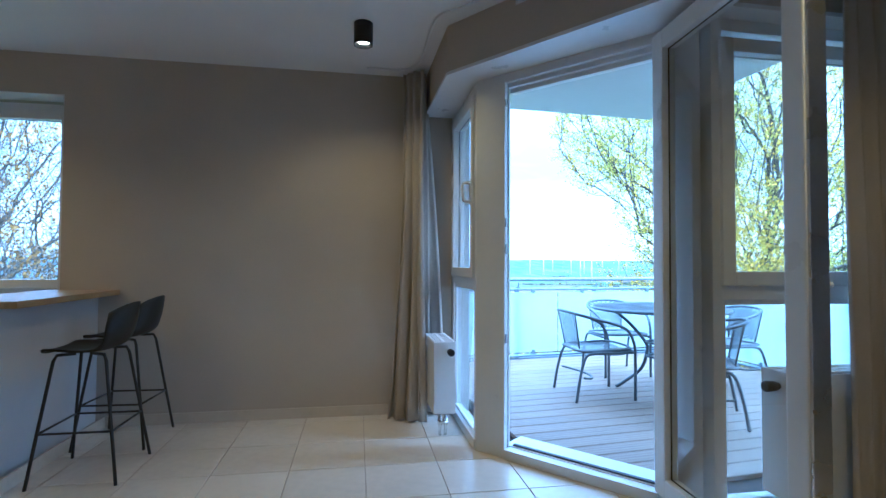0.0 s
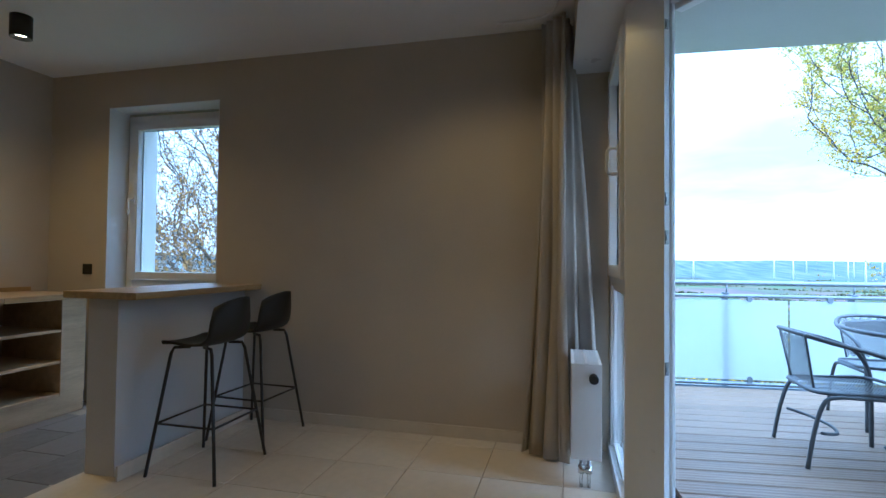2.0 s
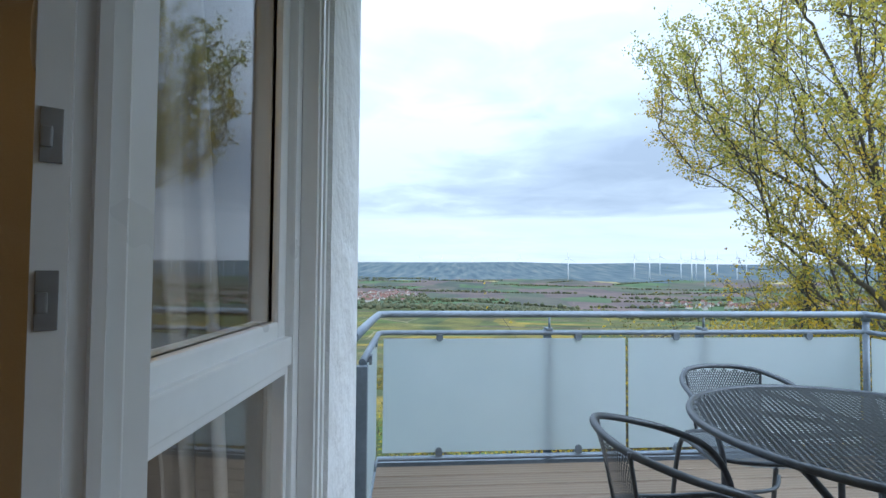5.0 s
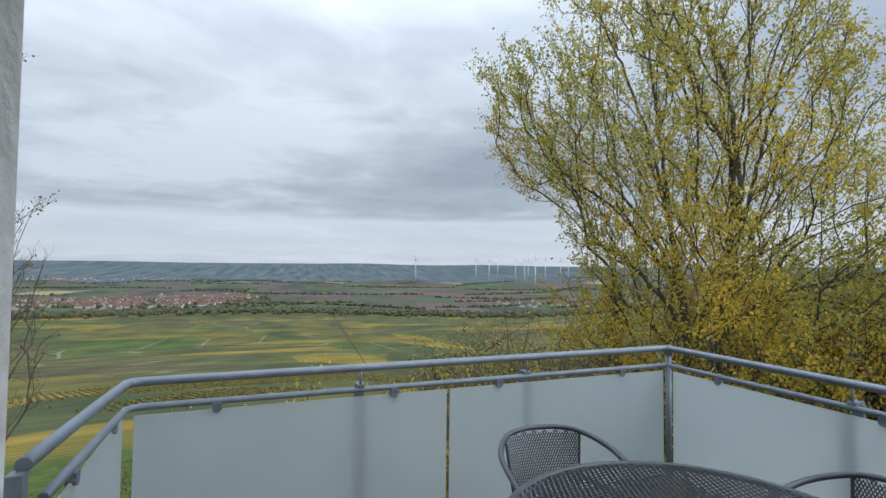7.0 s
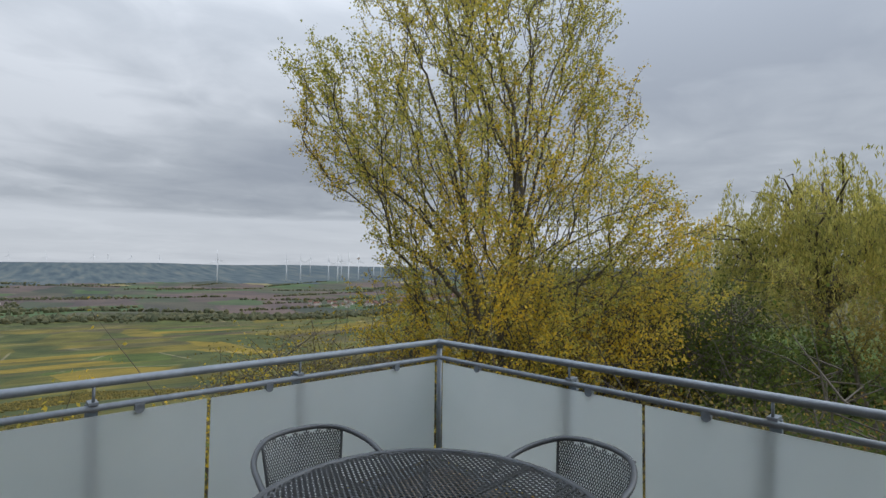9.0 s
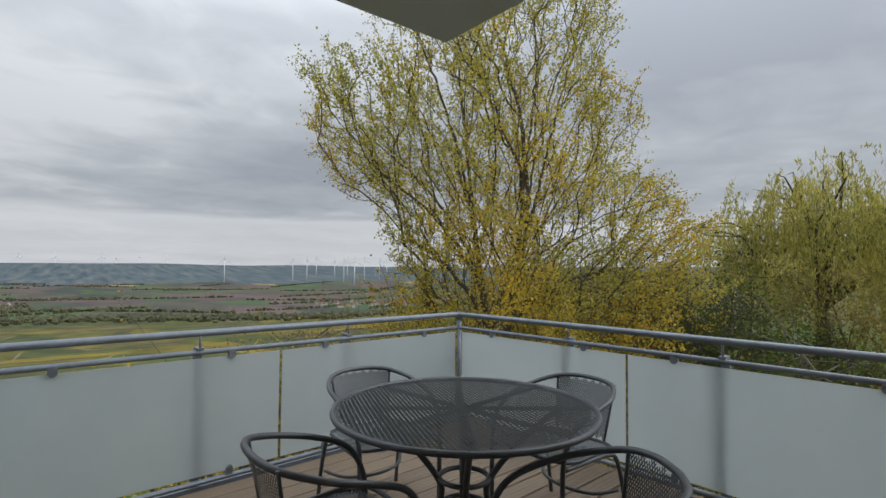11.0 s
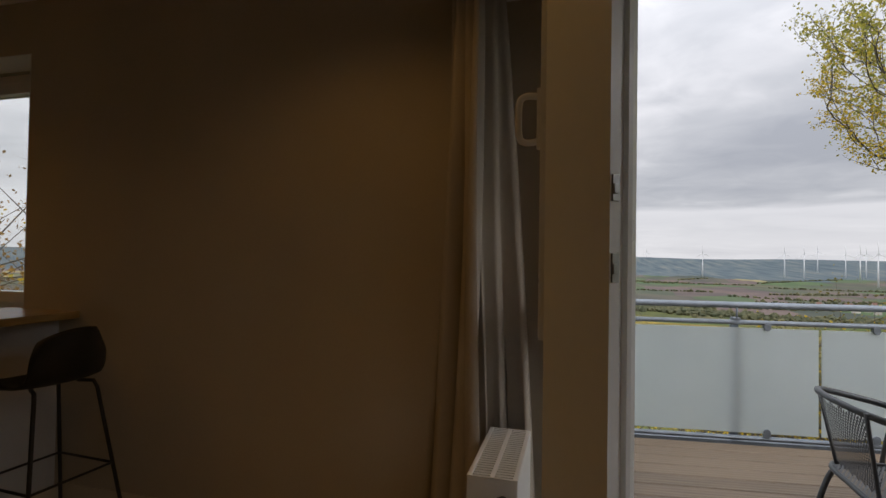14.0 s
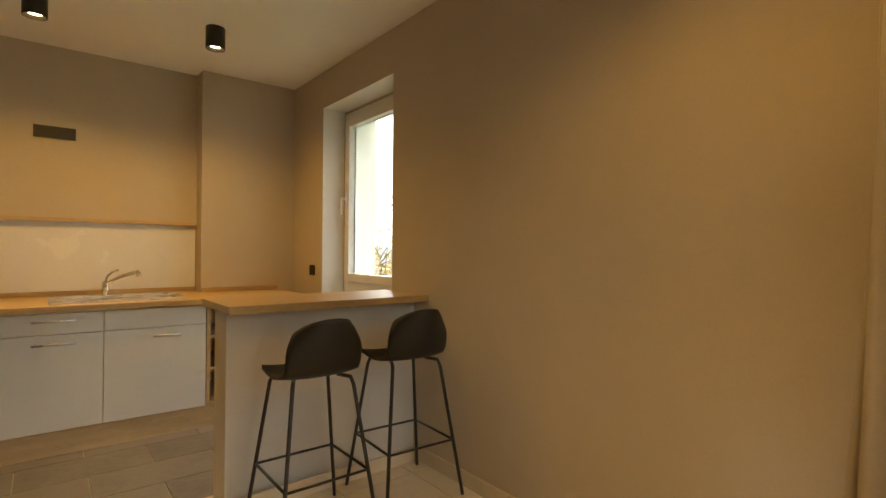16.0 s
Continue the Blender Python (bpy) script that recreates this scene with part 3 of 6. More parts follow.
def handle_bar(parent, y, z, w=0.2):
    bm = bmesh.new()
    tube(bm, [(KF + 0.03, y - w / 2, z), (KF + 0.03, y + w / 2, z)], 0.006, 8)
    for s in (-1, 1):
        cyl(bm, (KF, y + s * (w / 2 - 0.02), z), (KF + 0.03, y + s * (w / 2 - 0.02), z), 0.005)
    part("handle", bm, STEEL, parent, "brushed steel bar handle")


def cabinet(y0, y1, drawer=True):
    ob = thing("kitchen_cabinet", "pale grey kitchen base cabinet with steel handles", "cabinet", group="kitchen base cabinets")
    part("body", box_bm(-3.60, KF - 0.02, y0, y1, 0.14, 0.81), FRONT, ob)
    dr = part("drawer_front", box_bm(KF - 0.019, KF, y0 + 0.0005, y1 - 0.0005, 0.69, 0.806, 0.002), FRONT, ob)
    d = part("door", box_bm(KF - 0.019, KF, y0 + 0.0005, y1 - 0.0005, 0.142, 0.685, 0.002), FRONT, ob)
    mid = (y0 + y1) / 2
    if drawer:
        handle_bar(dr, mid + 0.05, 0.765)
    handle_bar(d, mid + 0.05, 0.635, 0.2 if drawer else 0.16)
    return ob


cabinet(2.612, 3.175, False)
cabinet(2.045, 2.61)
cabinet(1.45, 2.043)
shelf = thing("shelf_unit", "open beech shelf unit, empty, under the worktop", "shelf")
part("side_panel", box_bm(-3.48, KF, 3.18, 3.20, 0.14, 0.81), BEECH, shelf)
part("side_panel", box_bm(-3.48, KF, 3.66, 3.84, 0.14, 0.81, 0.002), BEECH, shelf)
part("back_panel", box_bm(-3.49, -3.47, 3.2, 3.66, 0.14, 0.81), BEECH, shelf)
for z in (0.14, 0.365, 0.585):
    part("shelf_board", box_bm(-3.47, KF - 0.004, 3.2, 3.66, z, z + 0.02, 0.002), BEECH, shelf)
part("plinth", box_bm(-3.4, -2.928, 1.45, 3.84, 0.0, 0.138), BEECH, shelf, "beech plinth board")
top_ob = thing("worktop", "oiled oak kitchen worktop with upstand", "worktop")
part("slab", box_bm(-3.655, -2.89, 1.45, 3.265, 0.812, 0.85, 0.004), OAK, top_ob)
part("slab_end", box_bm(KWALL, -2.89, 3.266, 3.86, 0.812, 0.85, 0.004), OAK, top_ob)
part("upstand", box_bm(-3.66, -3.64, 1.45, 3.265, 0.851, 0.882, 0.002), OAK, top_ob)
part("upstand", box_bm(KWALL, KWALL + 0.02, 3.27, NORTH - 0.14, 0.851, 0.882, 0.002), OAK, top_ob)
solid("splashback", box_bm(-3.70, -3.675, -1.0, 3.266, 0.85, 1.36), SPLASH, "smooth white splashback panel", "splashback")
solid("trim_splash", box_bm(-3.672, -3.64, -1.0, 3.266, 1.36, 1.385, 0.002), BEECH, "narrow wooden trim over the splashback", "trim")

sink = thing("sink", "stainless steel inset kitchen sink", "sink")
rim = bmesh.new()
bx(rim, -3.50, -3.0, 2.35, 2.42, 0.851, 0.857, 0.002)
bx(rim, -3.50, -3.0, 3.03, 3.08, 0.851, 0.857, 0.002)
bx(rim, -3.50, -3.43, 2.42, 3.03, 0.851, 0.857, 0.002)
bx(rim, -3.07, -3.0, 2.42, 3.03, 0.851, 0.857, 0.002)
part("rim", rim, STEEL, sink)
part("bowl", box_bm(-3.43, -3.07, 2.42, 3.03, 0.8505, 0.8525), STEEL, sink)
tap = thing("tap", "chrome single-lever kitchen tap", "tap")
tb = bmesh.new()
cyl(tb, (-3.46, 2.66, 0.857), (-3.46, 2.66, 0.95), 0.022)
tube(tb, smooth_line([(-3.46, 2.66, 0.93), (-3.4, 2.73, 0.98), (-3.3, 2.83, 1.02)], 4), 0.012)
cyl(tb, (-3.3, 2.83, 1.02), (-3.295, 2.835, 0.99), 0.014)
part("spout", tb, CHROME, tap)
tl = bmesh.new()
tube(tl, smooth_line([(-3.46, 2.66, 0.95), (-3.46, 2.67, 0.985), (-3.42, 2.70, 1.02), (-3.36, 2.72, 1.03)], 4), 0.008)
part("lever", tl, CHROME, tap)
hp = thing("hood_plate", "black rectangular blanking plate on the kitchen wall", "plate")
part("cover", box_bm(-3.66, -3.652, 2.27, 2.49, 1.925, 2.0, 0.002), BLACK, hp)
part("rim", frame_rect(0, 0.23, 0, 0.08, 0.006, 0, 0.01, 0), BLACK, hp, m=pose(-3.65, 2.265, 1.922, 0, 0, 90))
sk = thing("socket", "black wall socket beside the kitchen window", "socket")
part("plate", box_bm(-3.14, -3.06, NORTH - 0.012, NORTH, 0.98, 1.06, 0.003), BLACK, sk)
sb = bmesh.new()
cyl(sb, (-3.10, NORTH - 0.014, 1.02), (-3.10, NORTH - 0.011, 1.02), 0.02, n=18)
part("insert", sb, LAMP_BLACK, sk)


# ---- bar stools ----
def bar_stool(m):
    ob = thing("bar_stool", "black moulded bar stool with slender metal legs", "bar stool", m, group="stools at the bar")
    # faces -x; shell with a low curved back
    shell = bmesh.new()
    us, vs = 15, 17
    grid = []
    prof = smooth_line([(-0.185, 0, 0.648), (-0.168, 0, 0.660), (-0.11, 0, 0.660), (0.0, 0, 0.652), (0.09, 0, 0.660), (0.15, 0, 0.70), (0.182, 0, 0.77), (0.202, 0, 0.84), (0.215, 0, 0.91)], 3)
    for i, p in enumerate(prof):
        t = i / (len(prof) - 1)
        half = 0.17 * (0.80 + 0.25 * math.sin(min(t * 1.7, 1) * math.pi * 0.75)) * (1 if t < 0.75 else 1 - 0.24 * ((t - 0.75) / 0.25) ** 2)
        row = []
        for k in range(vs):
            s = -1 + 2 * k / (vs - 1)
            up = 0.012 * abs(s) ** 2.5 * min(1, max(0, (0.75 - t) / 0.3))
            fwd = -0.10 * abs(s) ** 2 * max(0, (t - 0.4)) / 0.6
            end = -0.05 * abs(s) ** 3 * max(0, t - 0.7) / 0.3
            row.append(shell.verts.new((p.x + fwd, s * half, p.z + up + end)))
        grid.append(row)
    for i in range(len(grid) - 1):
        for k in range(vs - 1):
            shell.faces.new((grid[i][k], grid[i + 1][k], grid[i + 1][k + 1], grid[i][k + 1])).smooth = True
    bmesh.ops.recalc_face_normals(shell, faces=shell.faces[:])
    bmesh.ops.solidify(shell, geom=shell.faces[:], thickness=0.012)
    part("seat_shell", shell, SEAT_BLACK, ob, "matt black moulded shell")
    feet = [(-0.205, -0.21), (0.205, -0.21), (0.205, 0.21), (-0.205, 0.21)]
    tops = [(-0.13, -0.13), (0.11, -0.13), (0.11, 0.13), (-0.13, 0.13)]
    at = lambda k, z: (feet[k][0] + (tops[k][0] - feet[k][0]) * z / 0.645, feet[k][1] + (tops[k][1] - feet[k][1]) * z / 0.645, z)
    for k in range(4):
        bm = bmesh.new()
        c = Vector((tops[k][0] * 0.35, tops[k][1] * 0.75, 0.648))
        tube(bm, [at(k, 0.0), at(k, 0.3), at(k, 0.615)] + [Vector(at(k, 0.645)).lerp(c, 0.12), c], 0.0085, 8)
        part("leg", bm, BLACK, ob)
    for a, b in ((0, 1), (1, 2), (2, 3), (3, 0)):
        bm = bmesh.new()
        z = 0.262
        cyl(bm, at(a, z), at(b, z), 0.006, n=8)
        part("footrest_bar", bm, BLACK, ob)
    return ob


stool = bar_stool(pose(-1.35, 3.225, 0, 0, 0, 0))
copy_thing(stool, pose(-1.40, 3.73, 0, 0, 0, -3))


# ---- ceiling lamps ----
def ceiling_spot(x, y, share):
    ob = thing("ceiling_lamp", "small black cylindrical ceiling spotlight, lit", "ceiling lamp", pose(x, y, 0), group="ceiling spotlights")
    bm = bmesh.new()
    n, r = 24, 0.056
    ring = lambda rr, z: [bm.verts.new((rr * math.cos(2 * math.pi * k / n), rr * math.sin(2 * math.pi * k / n), z)) for k in range(n)]
    rs = [ring(r, HEIGHT), ring(r, HEIGHT - 0.13), ring(r - 0.004, HEIGHT - 0.132), ring(r - 0.006, HEIGHT - 0.13), ring(0.036, HEIGHT - 0.085)]
    for A, B in zip(rs, rs[1:]):
        for k in range(n):
            bm.faces.new((A[k], A[(k + 1) % n], B[(k + 1) % n], B[k])).smooth = True
    bm.faces.new(rs[0])
    part("housing", bm, LAMP_BLACK, ob)
    rf = bmesh.new()
    A = [rf.verts.new((0.0495 * math.cos(2 * math.pi * k / n), 0.0495 * math.sin(2 * math.pi * k / n), HEIGHT - 0.127)) for k in range(n)]
    B = [rf.verts.new((0.0365 * math.cos(2 * math.pi * k / n), 0.0365 * math.sin(2 * math.pi * k / n), HEIGHT - 0.088)) for k in range(n)]
    for k in range(n):
        rf.faces.new((A[k], A[(k + 1) % n], B[(k + 1) % n], B[k]))
    part("reflector", rf, CHROME, ob, "bright reflector cone")
    gl = bmesh.new()
    cyl(gl, (0, 0, HEIGHT - 0.088), (0, 0, HEIGHT - 0.112), 0.022, 0.030, n=20)
    part("bulb", gl, GLOW, ob, "glowing warm bulb")
    # wide spill and a stronger beam straight down
    for watts, wide, blend in ((LAMP_WATTS * share * 0.70, 150, 0.75), (LAMP_WATTS * share * 1.3, 78, 1.0)):
        lamp = new("spot", bpy.data.lights.new("spot", "SPOT"))
        lamp.data.energy, lamp.data.spot_size, lamp.data.spot_blend = watts, radians(wide), blend
        lamp.data.color, lamp.data.shadow_soft_size = (1.0, 0.545, 0.14), 0.03
        lamp.parent = ob
        lamp.location = (0, 0, HEIGHT - 0.14)
    return ob


for x, y, share in ((0.068, 3.19, 0.84), (-2.66, 3.15, 1.0), (-2.82, 2.28, 1.0), (1.3, 1.05, 1.0)):
    ceiling_spot(x, y, share)

# ---- radiators ----
def radiator(name_label, m, length, depth, z0, z1):
    ob = thing("radiator", name_label, "radiator", m)
    # local: long along y, end face at y=0 looking to -y
    part("front_panel", box_bm(0, 0.012, 0.004, length, z0, z1 - 0.012, 0.003), RAD_WHITE, ob)
    part("rear_panel", box_bm(depth - 0.012, depth, 0.004, length, z0, z1 - 0.012, 0.003), RAD_WHITE, ob)
    part("end_cover", box_bm(0, depth, 0, 0.006, z0, z1 - 0.004, 0.003), RAD_WHITE, ob)
    part("end_cover", box_bm(0, depth, length, length + 0.006, z0, z1 - 0.004, 0.003), RAD_WHITE, ob)
    core = bmesh.new()
    for k in range(int(length / 0.04)):
        bx(core, 0.02, depth - 0.02, 0.015 + k * 0.04, 0.018 + k * 0.04, z0 + 0.02, z1 - 0.03)
    part("convector", core, RAD_WHITE, ob, "thin metal convector fins")
    grill = bmesh.new()
    bx(grill, 0, 0.014, 0, length, z1 - 0.008, z1, 0.002)
    bx(grill, depth - 0.014, depth, 0, length, z1 - 0.008, z1, 0.002)
    bx(grill, depth / 2 - 0.006, depth / 2 + 0.006, 0, length, z1 - 0.008, z1)
    n = int(length / 0.017)
    for k in range(n + 1):
        y = k * (length - 0.006) / n
        bx(grill, 0.012, depth - 0.012, y, y + 0.006, z1 - 0.007, z1 - 0.001)
    part("top_grille", grill, RAD_WHITE, ob, "white slotted top grille")
    th = bmesh.new()
    cyl(th, (depth * 0.72, -0.002, z1 - 0.06), (depth * 0.72, -0.02, z1 - 0.06), 0.014, n=16)
    cyl(th, (depth * 0.72, -0.02, z1 - 0.06), (depth * 0.72, -0.065, z1 - 0.06), 0.021, 0.023, n=20)
    cyl(th, (depth * 0.72, -0.065, z1 - 0.06), (depth * 0.72, -0.072, z1 - 0.06), 0.023, 0.018, n=20)
    part("thermostat", th, BLACK, ob, "dark thermostat knob")
    vp = bmesh.new()
    for dx in (0.35, 0.6):
        cyl(vp, (depth * dx, 0.05, 0.0), (depth * dx, 0.05, z0 + 0.01), 0.009, n=10)
        cyl(vp, (depth * dx, 0.05, 0.07), (depth * dx, 0.05, 0.11), 0.016, n=10)
    cyl(vp, (depth * 0.3, 0.03, 0.09), (depth * 0.7, 0.03, 0.09), 0.012, n=10)
    part("valve_pipes", vp, CHROME, ob, "chrome valves and pipes")
    return ob


radiator("white panel radiator with slotted top and dark thermostat", pose(0.54, 3.44, 0), 0.42, 0.145, 0.15, 0.615)
radiator("white panel radiator under the bay window", pose(1.81, 2.17, 0, 0, 0, -90), 0.5, 0.13, 0.15, 0.68)


# ---- curtains ----
def curtain(name_label, path, z0, z1, amp, folds, pinch=0.0, bulge=None):
    ob = thing("curtain", name_label, "curtain")
    P = smooth_line([(x, y, 0) for x, y in path], 24)
    L = [0]
    for a, b in zip(P, P[1:]):
        L.append(L[-1] + (b - a).length)
    tot = L[-1]
    bm = bmesh.new()
    rows = []
    nz = 26
    per = 9 * folds
    rnd = random.Random(4)
    ph = [rnd.uniform(-0.5, 0.5) for _ in range(folds + 2)]
    for i in range(nz + 1):
        t = i / nz
        z = z1 + (z0 - z1) * t
        row = []
        for k in range(per + 1):
            s = k / per
            d = s * tot
            j = max(q for q in range(len(L)) if L[q] <= d + 1e-9)
            j = min(j, len(P) - 2)
            f = (d - L[j]) / max(L[j + 1] - L[j], 1e-9)
            p = P[j].lerp(P[j + 1], f)
            tg = (P[j + 1] - P[j]).normalized()
            nr = Vector((-tg.y, tg.x, 0))
            fold = s * folds
            q = int(fold)
            w = math.sin(2 * math.pi * fold + ph[q] * 0.8 * t)
            a = amp * (0.45 + 0.6 * t) * (1 + 0.35 * ph[q])
            sway = 0.012 * math.sin(5 * t + 9 * s)
            c = p + nr * (w * a + sway) + tg * (amp * 0.35 * math.sin(4 * math.pi * fold + 1) * t)
            if bulge:
                c += Vector(bulge(s, t))
            row.append(bm.verts.new((c.x, c.y, z)))
        rows.append(row)
    for A, B in zip(rows, rows[1:]):
        for k in range(per):
            bm.faces.new((A[k], A[k + 1], B[k + 1], B[k])).smooth = True
    me = part("fabric", bm, CURTAIN, ob, "heavy taupe fabric in folds")
    sol = me.modifiers.new("thickness", "SOLIDIFY")
    sol.thickness = 0.003
    return ob


curtain("heavy taupe curtain gathered in the corner, reaching the floor", [(0.365, 3.87), (0.42, 3.84), (0.47, 3.80), (0.50, 3.75)], 0.015, 2.52, 0.042, 3,
        bulge=lambda s, t: (-0.10 * t ** 2.2 * (1 - s) + 0.03 * t * s, -0.02 * t, 0))
curtain("taupe curtain end hanging behind the radiator", [(0.50, 3.79), (0.57, 3.84), (0.64, 3.89), (0.71, 3.93)], 0.03, 2.52, 0.026, 2,
        bulge=lambda s, t: (-0.17 * (1 - t) ** 1.1 * s, (1 - s) * 0.13 * min(max((t - 0.5) / 0.25, 0), 1), 0))
curtain("heavy taupe curtain drawn aside at the bay window", [(2.02, 1.94), (2.2, 1.96), (2.4, 1.96), (2.55, 1.94)], 0.015, 2.52, 0.03, 7)
trk = thing("curtain_track", "slim white curtain track on the ceiling", "curtain track")
tk = bmesh.new()
line = smooth_line([(0.10, 3.86, 2.545), (0.36, 3.84, 2.545), (0.46, 3.68, 2.545), (0.47, 3.2, 2.545), (0.50, 3.0, 2.545), (0.64, 2.85, 2.545), (1.1, 2.25, 2.545), (1.35, 2.02, 2.545), (1.8, 2.0, 2.545), (2.9, 2.0, 2.545)], 6)
tube(tk, line, 0.009, 6)
part("rail", tk, PVC, trk)


# ---- garden table and chairs ----
def lattice(bm, inside, span, pitch, ang, width, place):
    """Expanded metal: two families of narrow strips, cut where inside() ends."""
    for fam in (ang, -ang):
        c, s = math.cos(fam), math.sin(fam)
        n = int(span / pitch) + 1
        for k in range(-n, n + 1):
            off = k * pitch
            run = None
            steps = int(2 * span / 0.03)
            prev = None
            for i in range(steps + 1):
                a = -span + 2 * span * i / steps
                p = (c * a - s * off, s * a + c * off)
                ok = inside(*p)
                if ok and prev is not None:
                    dx, dy = -s * width / 2, c * width / 2
                    q = [(prev[0] + dx, prev[1] + dy), (prev[0] - dx, prev[1] - dy), (p[0] - dx, p[1] - dy), (p[0] + dx, p[1] + dy)]
                    bm.faces.new([bm.verts.new(place(*v)) for v in q])
                prev = p if ok else None


def garden_table(m):
    ob = thing("garden_table", "round anthracite metal mesh garden table", "table", m)
    R, Z = 0.555, 0.715
    rim = bmesh.new()
    tube(rim, [(R * math.cos(t), R * math.sin(t), Z) for t in [2 * math.pi * k / 64 for k in range(64)]], 0.013, 8, closed=True)
    part("rim", rim, GARDEN_METAL, ob)
    mesh = bmesh.new()
    lattice(mesh, lambda x, y: x * x + y * y < (R - 0.004) ** 2, R, 0.018, radians(62), 0.0116, lambda x, y: (x, y, Z + 0.006))
    part("mesh_top", mesh, GARDEN_METAL, ob, "expanded metal mesh")
    for a in (0, 45, 90, 135):
        part("support_bar", box_bm(-R, R, -0.0055, 0.0055, Z - 0.012, Z + 0.004 - a * 0.00001), GARDEN_METAL, ob, m=pose(0, 0, 0, 0, 0, a))
    for a in (45, 135, 225, 315):
        c, s = math.cos(radians(a)), math.sin(radians(a))
        bm = bmesh.new()
        pts = smooth_line([(0.40 * c, 0.40 * s, Z - 0.01), (0.25 * c, 0.25 * s, 0.58), (0.115 * c, 0.115 * s, 0.42), (0.10 * c, 0.10 * s, 0.33), (0.15 * c, 0.15 * s, 0.18), (0.29 * c, 0.29 * s, 0.05), (0.36 * c, 0.36 * s, 0.0)], 5)
        tube(bm, pts, 0.014, 8)
        part("leg", bm, GARDEN_METAL, ob)
    ring = bmesh.new()
    for z, r in ((0.42, 0.105), (0.30, 0.10)):
        tube(ring, [(r * math.cos(t), r * math.sin(t), z) for t in [2 * math.pi * k / 28 for k in range(28)]], 0.011, 8, closed=True)
    part("ring", ring, GARDEN_METAL, ob)
    pole = bmesh.new()
    cyl(pole, (0, 0, 0.02), (0, 0, Z), 0.019, n=14)
    part("umbrella_sleeve", pole, GARDEN_METAL, ob)
    return ob


def garden_chair(m):
    """Faces +y."""
    ob = thing("garden_chair", "anthracite metal mesh garden armchair with a curved arm hoop", "chair", m, group="chairs round the terrace table")
    hoop = bmesh.new()
    half = [(0.232, 0.235, 0.0), (0.232, 0.235, 0.30), (0.237, 0.225, 0.45), (0.252, 0.16, 0.565), (0.266, 0.03, 0.622), (0.255, -0.12, 0.66), (0.185, -0.245, 0.693), (0.09, -0.29, 0.706)]
    pts = half + [(0, -0.298, 0.708)] + [(-x, y, z) for x, y, z in reversed(half)]
    tube(hoop, smooth_line(pts, 5), 0.0125, 8)
    part("arm_hoop", hoop, GARDEN_METAL, ob)
    for s in (-1, 1):
        bm = bmesh.new()
        tube(bm, smooth_line([(s * 0.235, 0.225, 0.385), (s * 0.235, 0.0, 0.385), (s * 0.235, -0.13, 0.38), (s * 0.238, -0.19, 0.345), (s * 0.245, -0.235, 0.2), (s * 0.25, -0.27, 0.0)], 5), 0.0115, 8)
        part("rear_leg", bm, GARDEN_METAL, ob)
    fr = bmesh.new()
    tube(fr, smooth_line([(0.22, 0.2, 0.41), (0.0, 0.245, 0.413), (-0.22, 0.2, 0.41), (-0.225, 0.0, 0.40), (-0.2, -0.2, 0.395), (0.0, -0.225, 0.395), (0.2, -0.2, 0.395), (0.225, 0.0, 0.40)], 4, closed=True), 0.010, 8, closed=True)
    part("seat_frame", fr, GARDEN_METAL, ob)
    seat = bmesh.new()
    lattice(seat, lambda x, y: abs(x) < 0.222 - 0.1 * max(0, abs(y) - 0.14) and -0.222 < y < 0.235 - 0.3 * max(0, abs(x) - 0.12), 0.33, 0.0125, radians(30), 0.0062, lambda x, y: (x, y, 0.402 - 0.012 * (1 - (x / 0.23) ** 2)))
    part("seat", seat, GARDEN_METAL, ob, "expanded metal mesh seat")["kind"] = "stuff"

    def on_back(u, v):
        t = (v + 0.16) / 0.32
        a = u / 0.30
        return (0.28 * math.sin(a) * (0.83 + 0.17 * t), -0.205 - 0.095 * t + 0.13 * (1 - math.cos(a)) * 1.3 * t, 0.41 + t * 0.292)

    back = bmesh.new()
    lattice(back, lambda x, y: abs(x) < 0.22 and abs(y) < 0.158, 0.33, 0.0125, radians(60), 0.0058, on_back)
    part("backrest", back, GARDEN_METAL, ob, "expanded metal mesh backrest")["kind"] = "stuff"
    for s in (-1, 1):
        bm = bmesh.new()
        tube(bm, [on_back(s * 0.22, -0.16 + 0.32 * k / 5) for k in range(6)], 0.007, 6)
        part("back_bar", bm, GARDEN_METAL, ob)
    st = bmesh.new()
    tube(st, smooth_line([(0.24, -0.2, 0.19), (0.16, -0.1, 0.17), (0.0, -0.06, 0.165), (-0.16, -0.1, 0.17), (-0.24, -0.2, 0.19)], 4), 0.009, 8)
    part("stretcher", st, GARDEN_METAL, ob)
    return ob


garden_table(pose(2.64, 4.205, DECK_Z, 0, 0, 10))
first = garden_chair(pose(2.04, 4.20, DECK_Z, 0, 0, -92))
for x, y, a in ((2.65, 4.95, 178), (3.33, 4.30, 92), (2.51, 3.51, 58)):
    copy_thing(first, pose(x, y, DECK_Z, 0, 0, a))


# ---- land ----
PROFILE_R = (0, 8, 15, 30, 60, 120, 225, 450, 1000, 1600, 2300, 3000, 3600, 4200, 4600, 4950)
PROFILE_Z = (-3.5, -3.7, -5.6, -9.2, -15.5, -27, -43, -62, -78, -84, -80, -66, -43, 0, 28, -40)


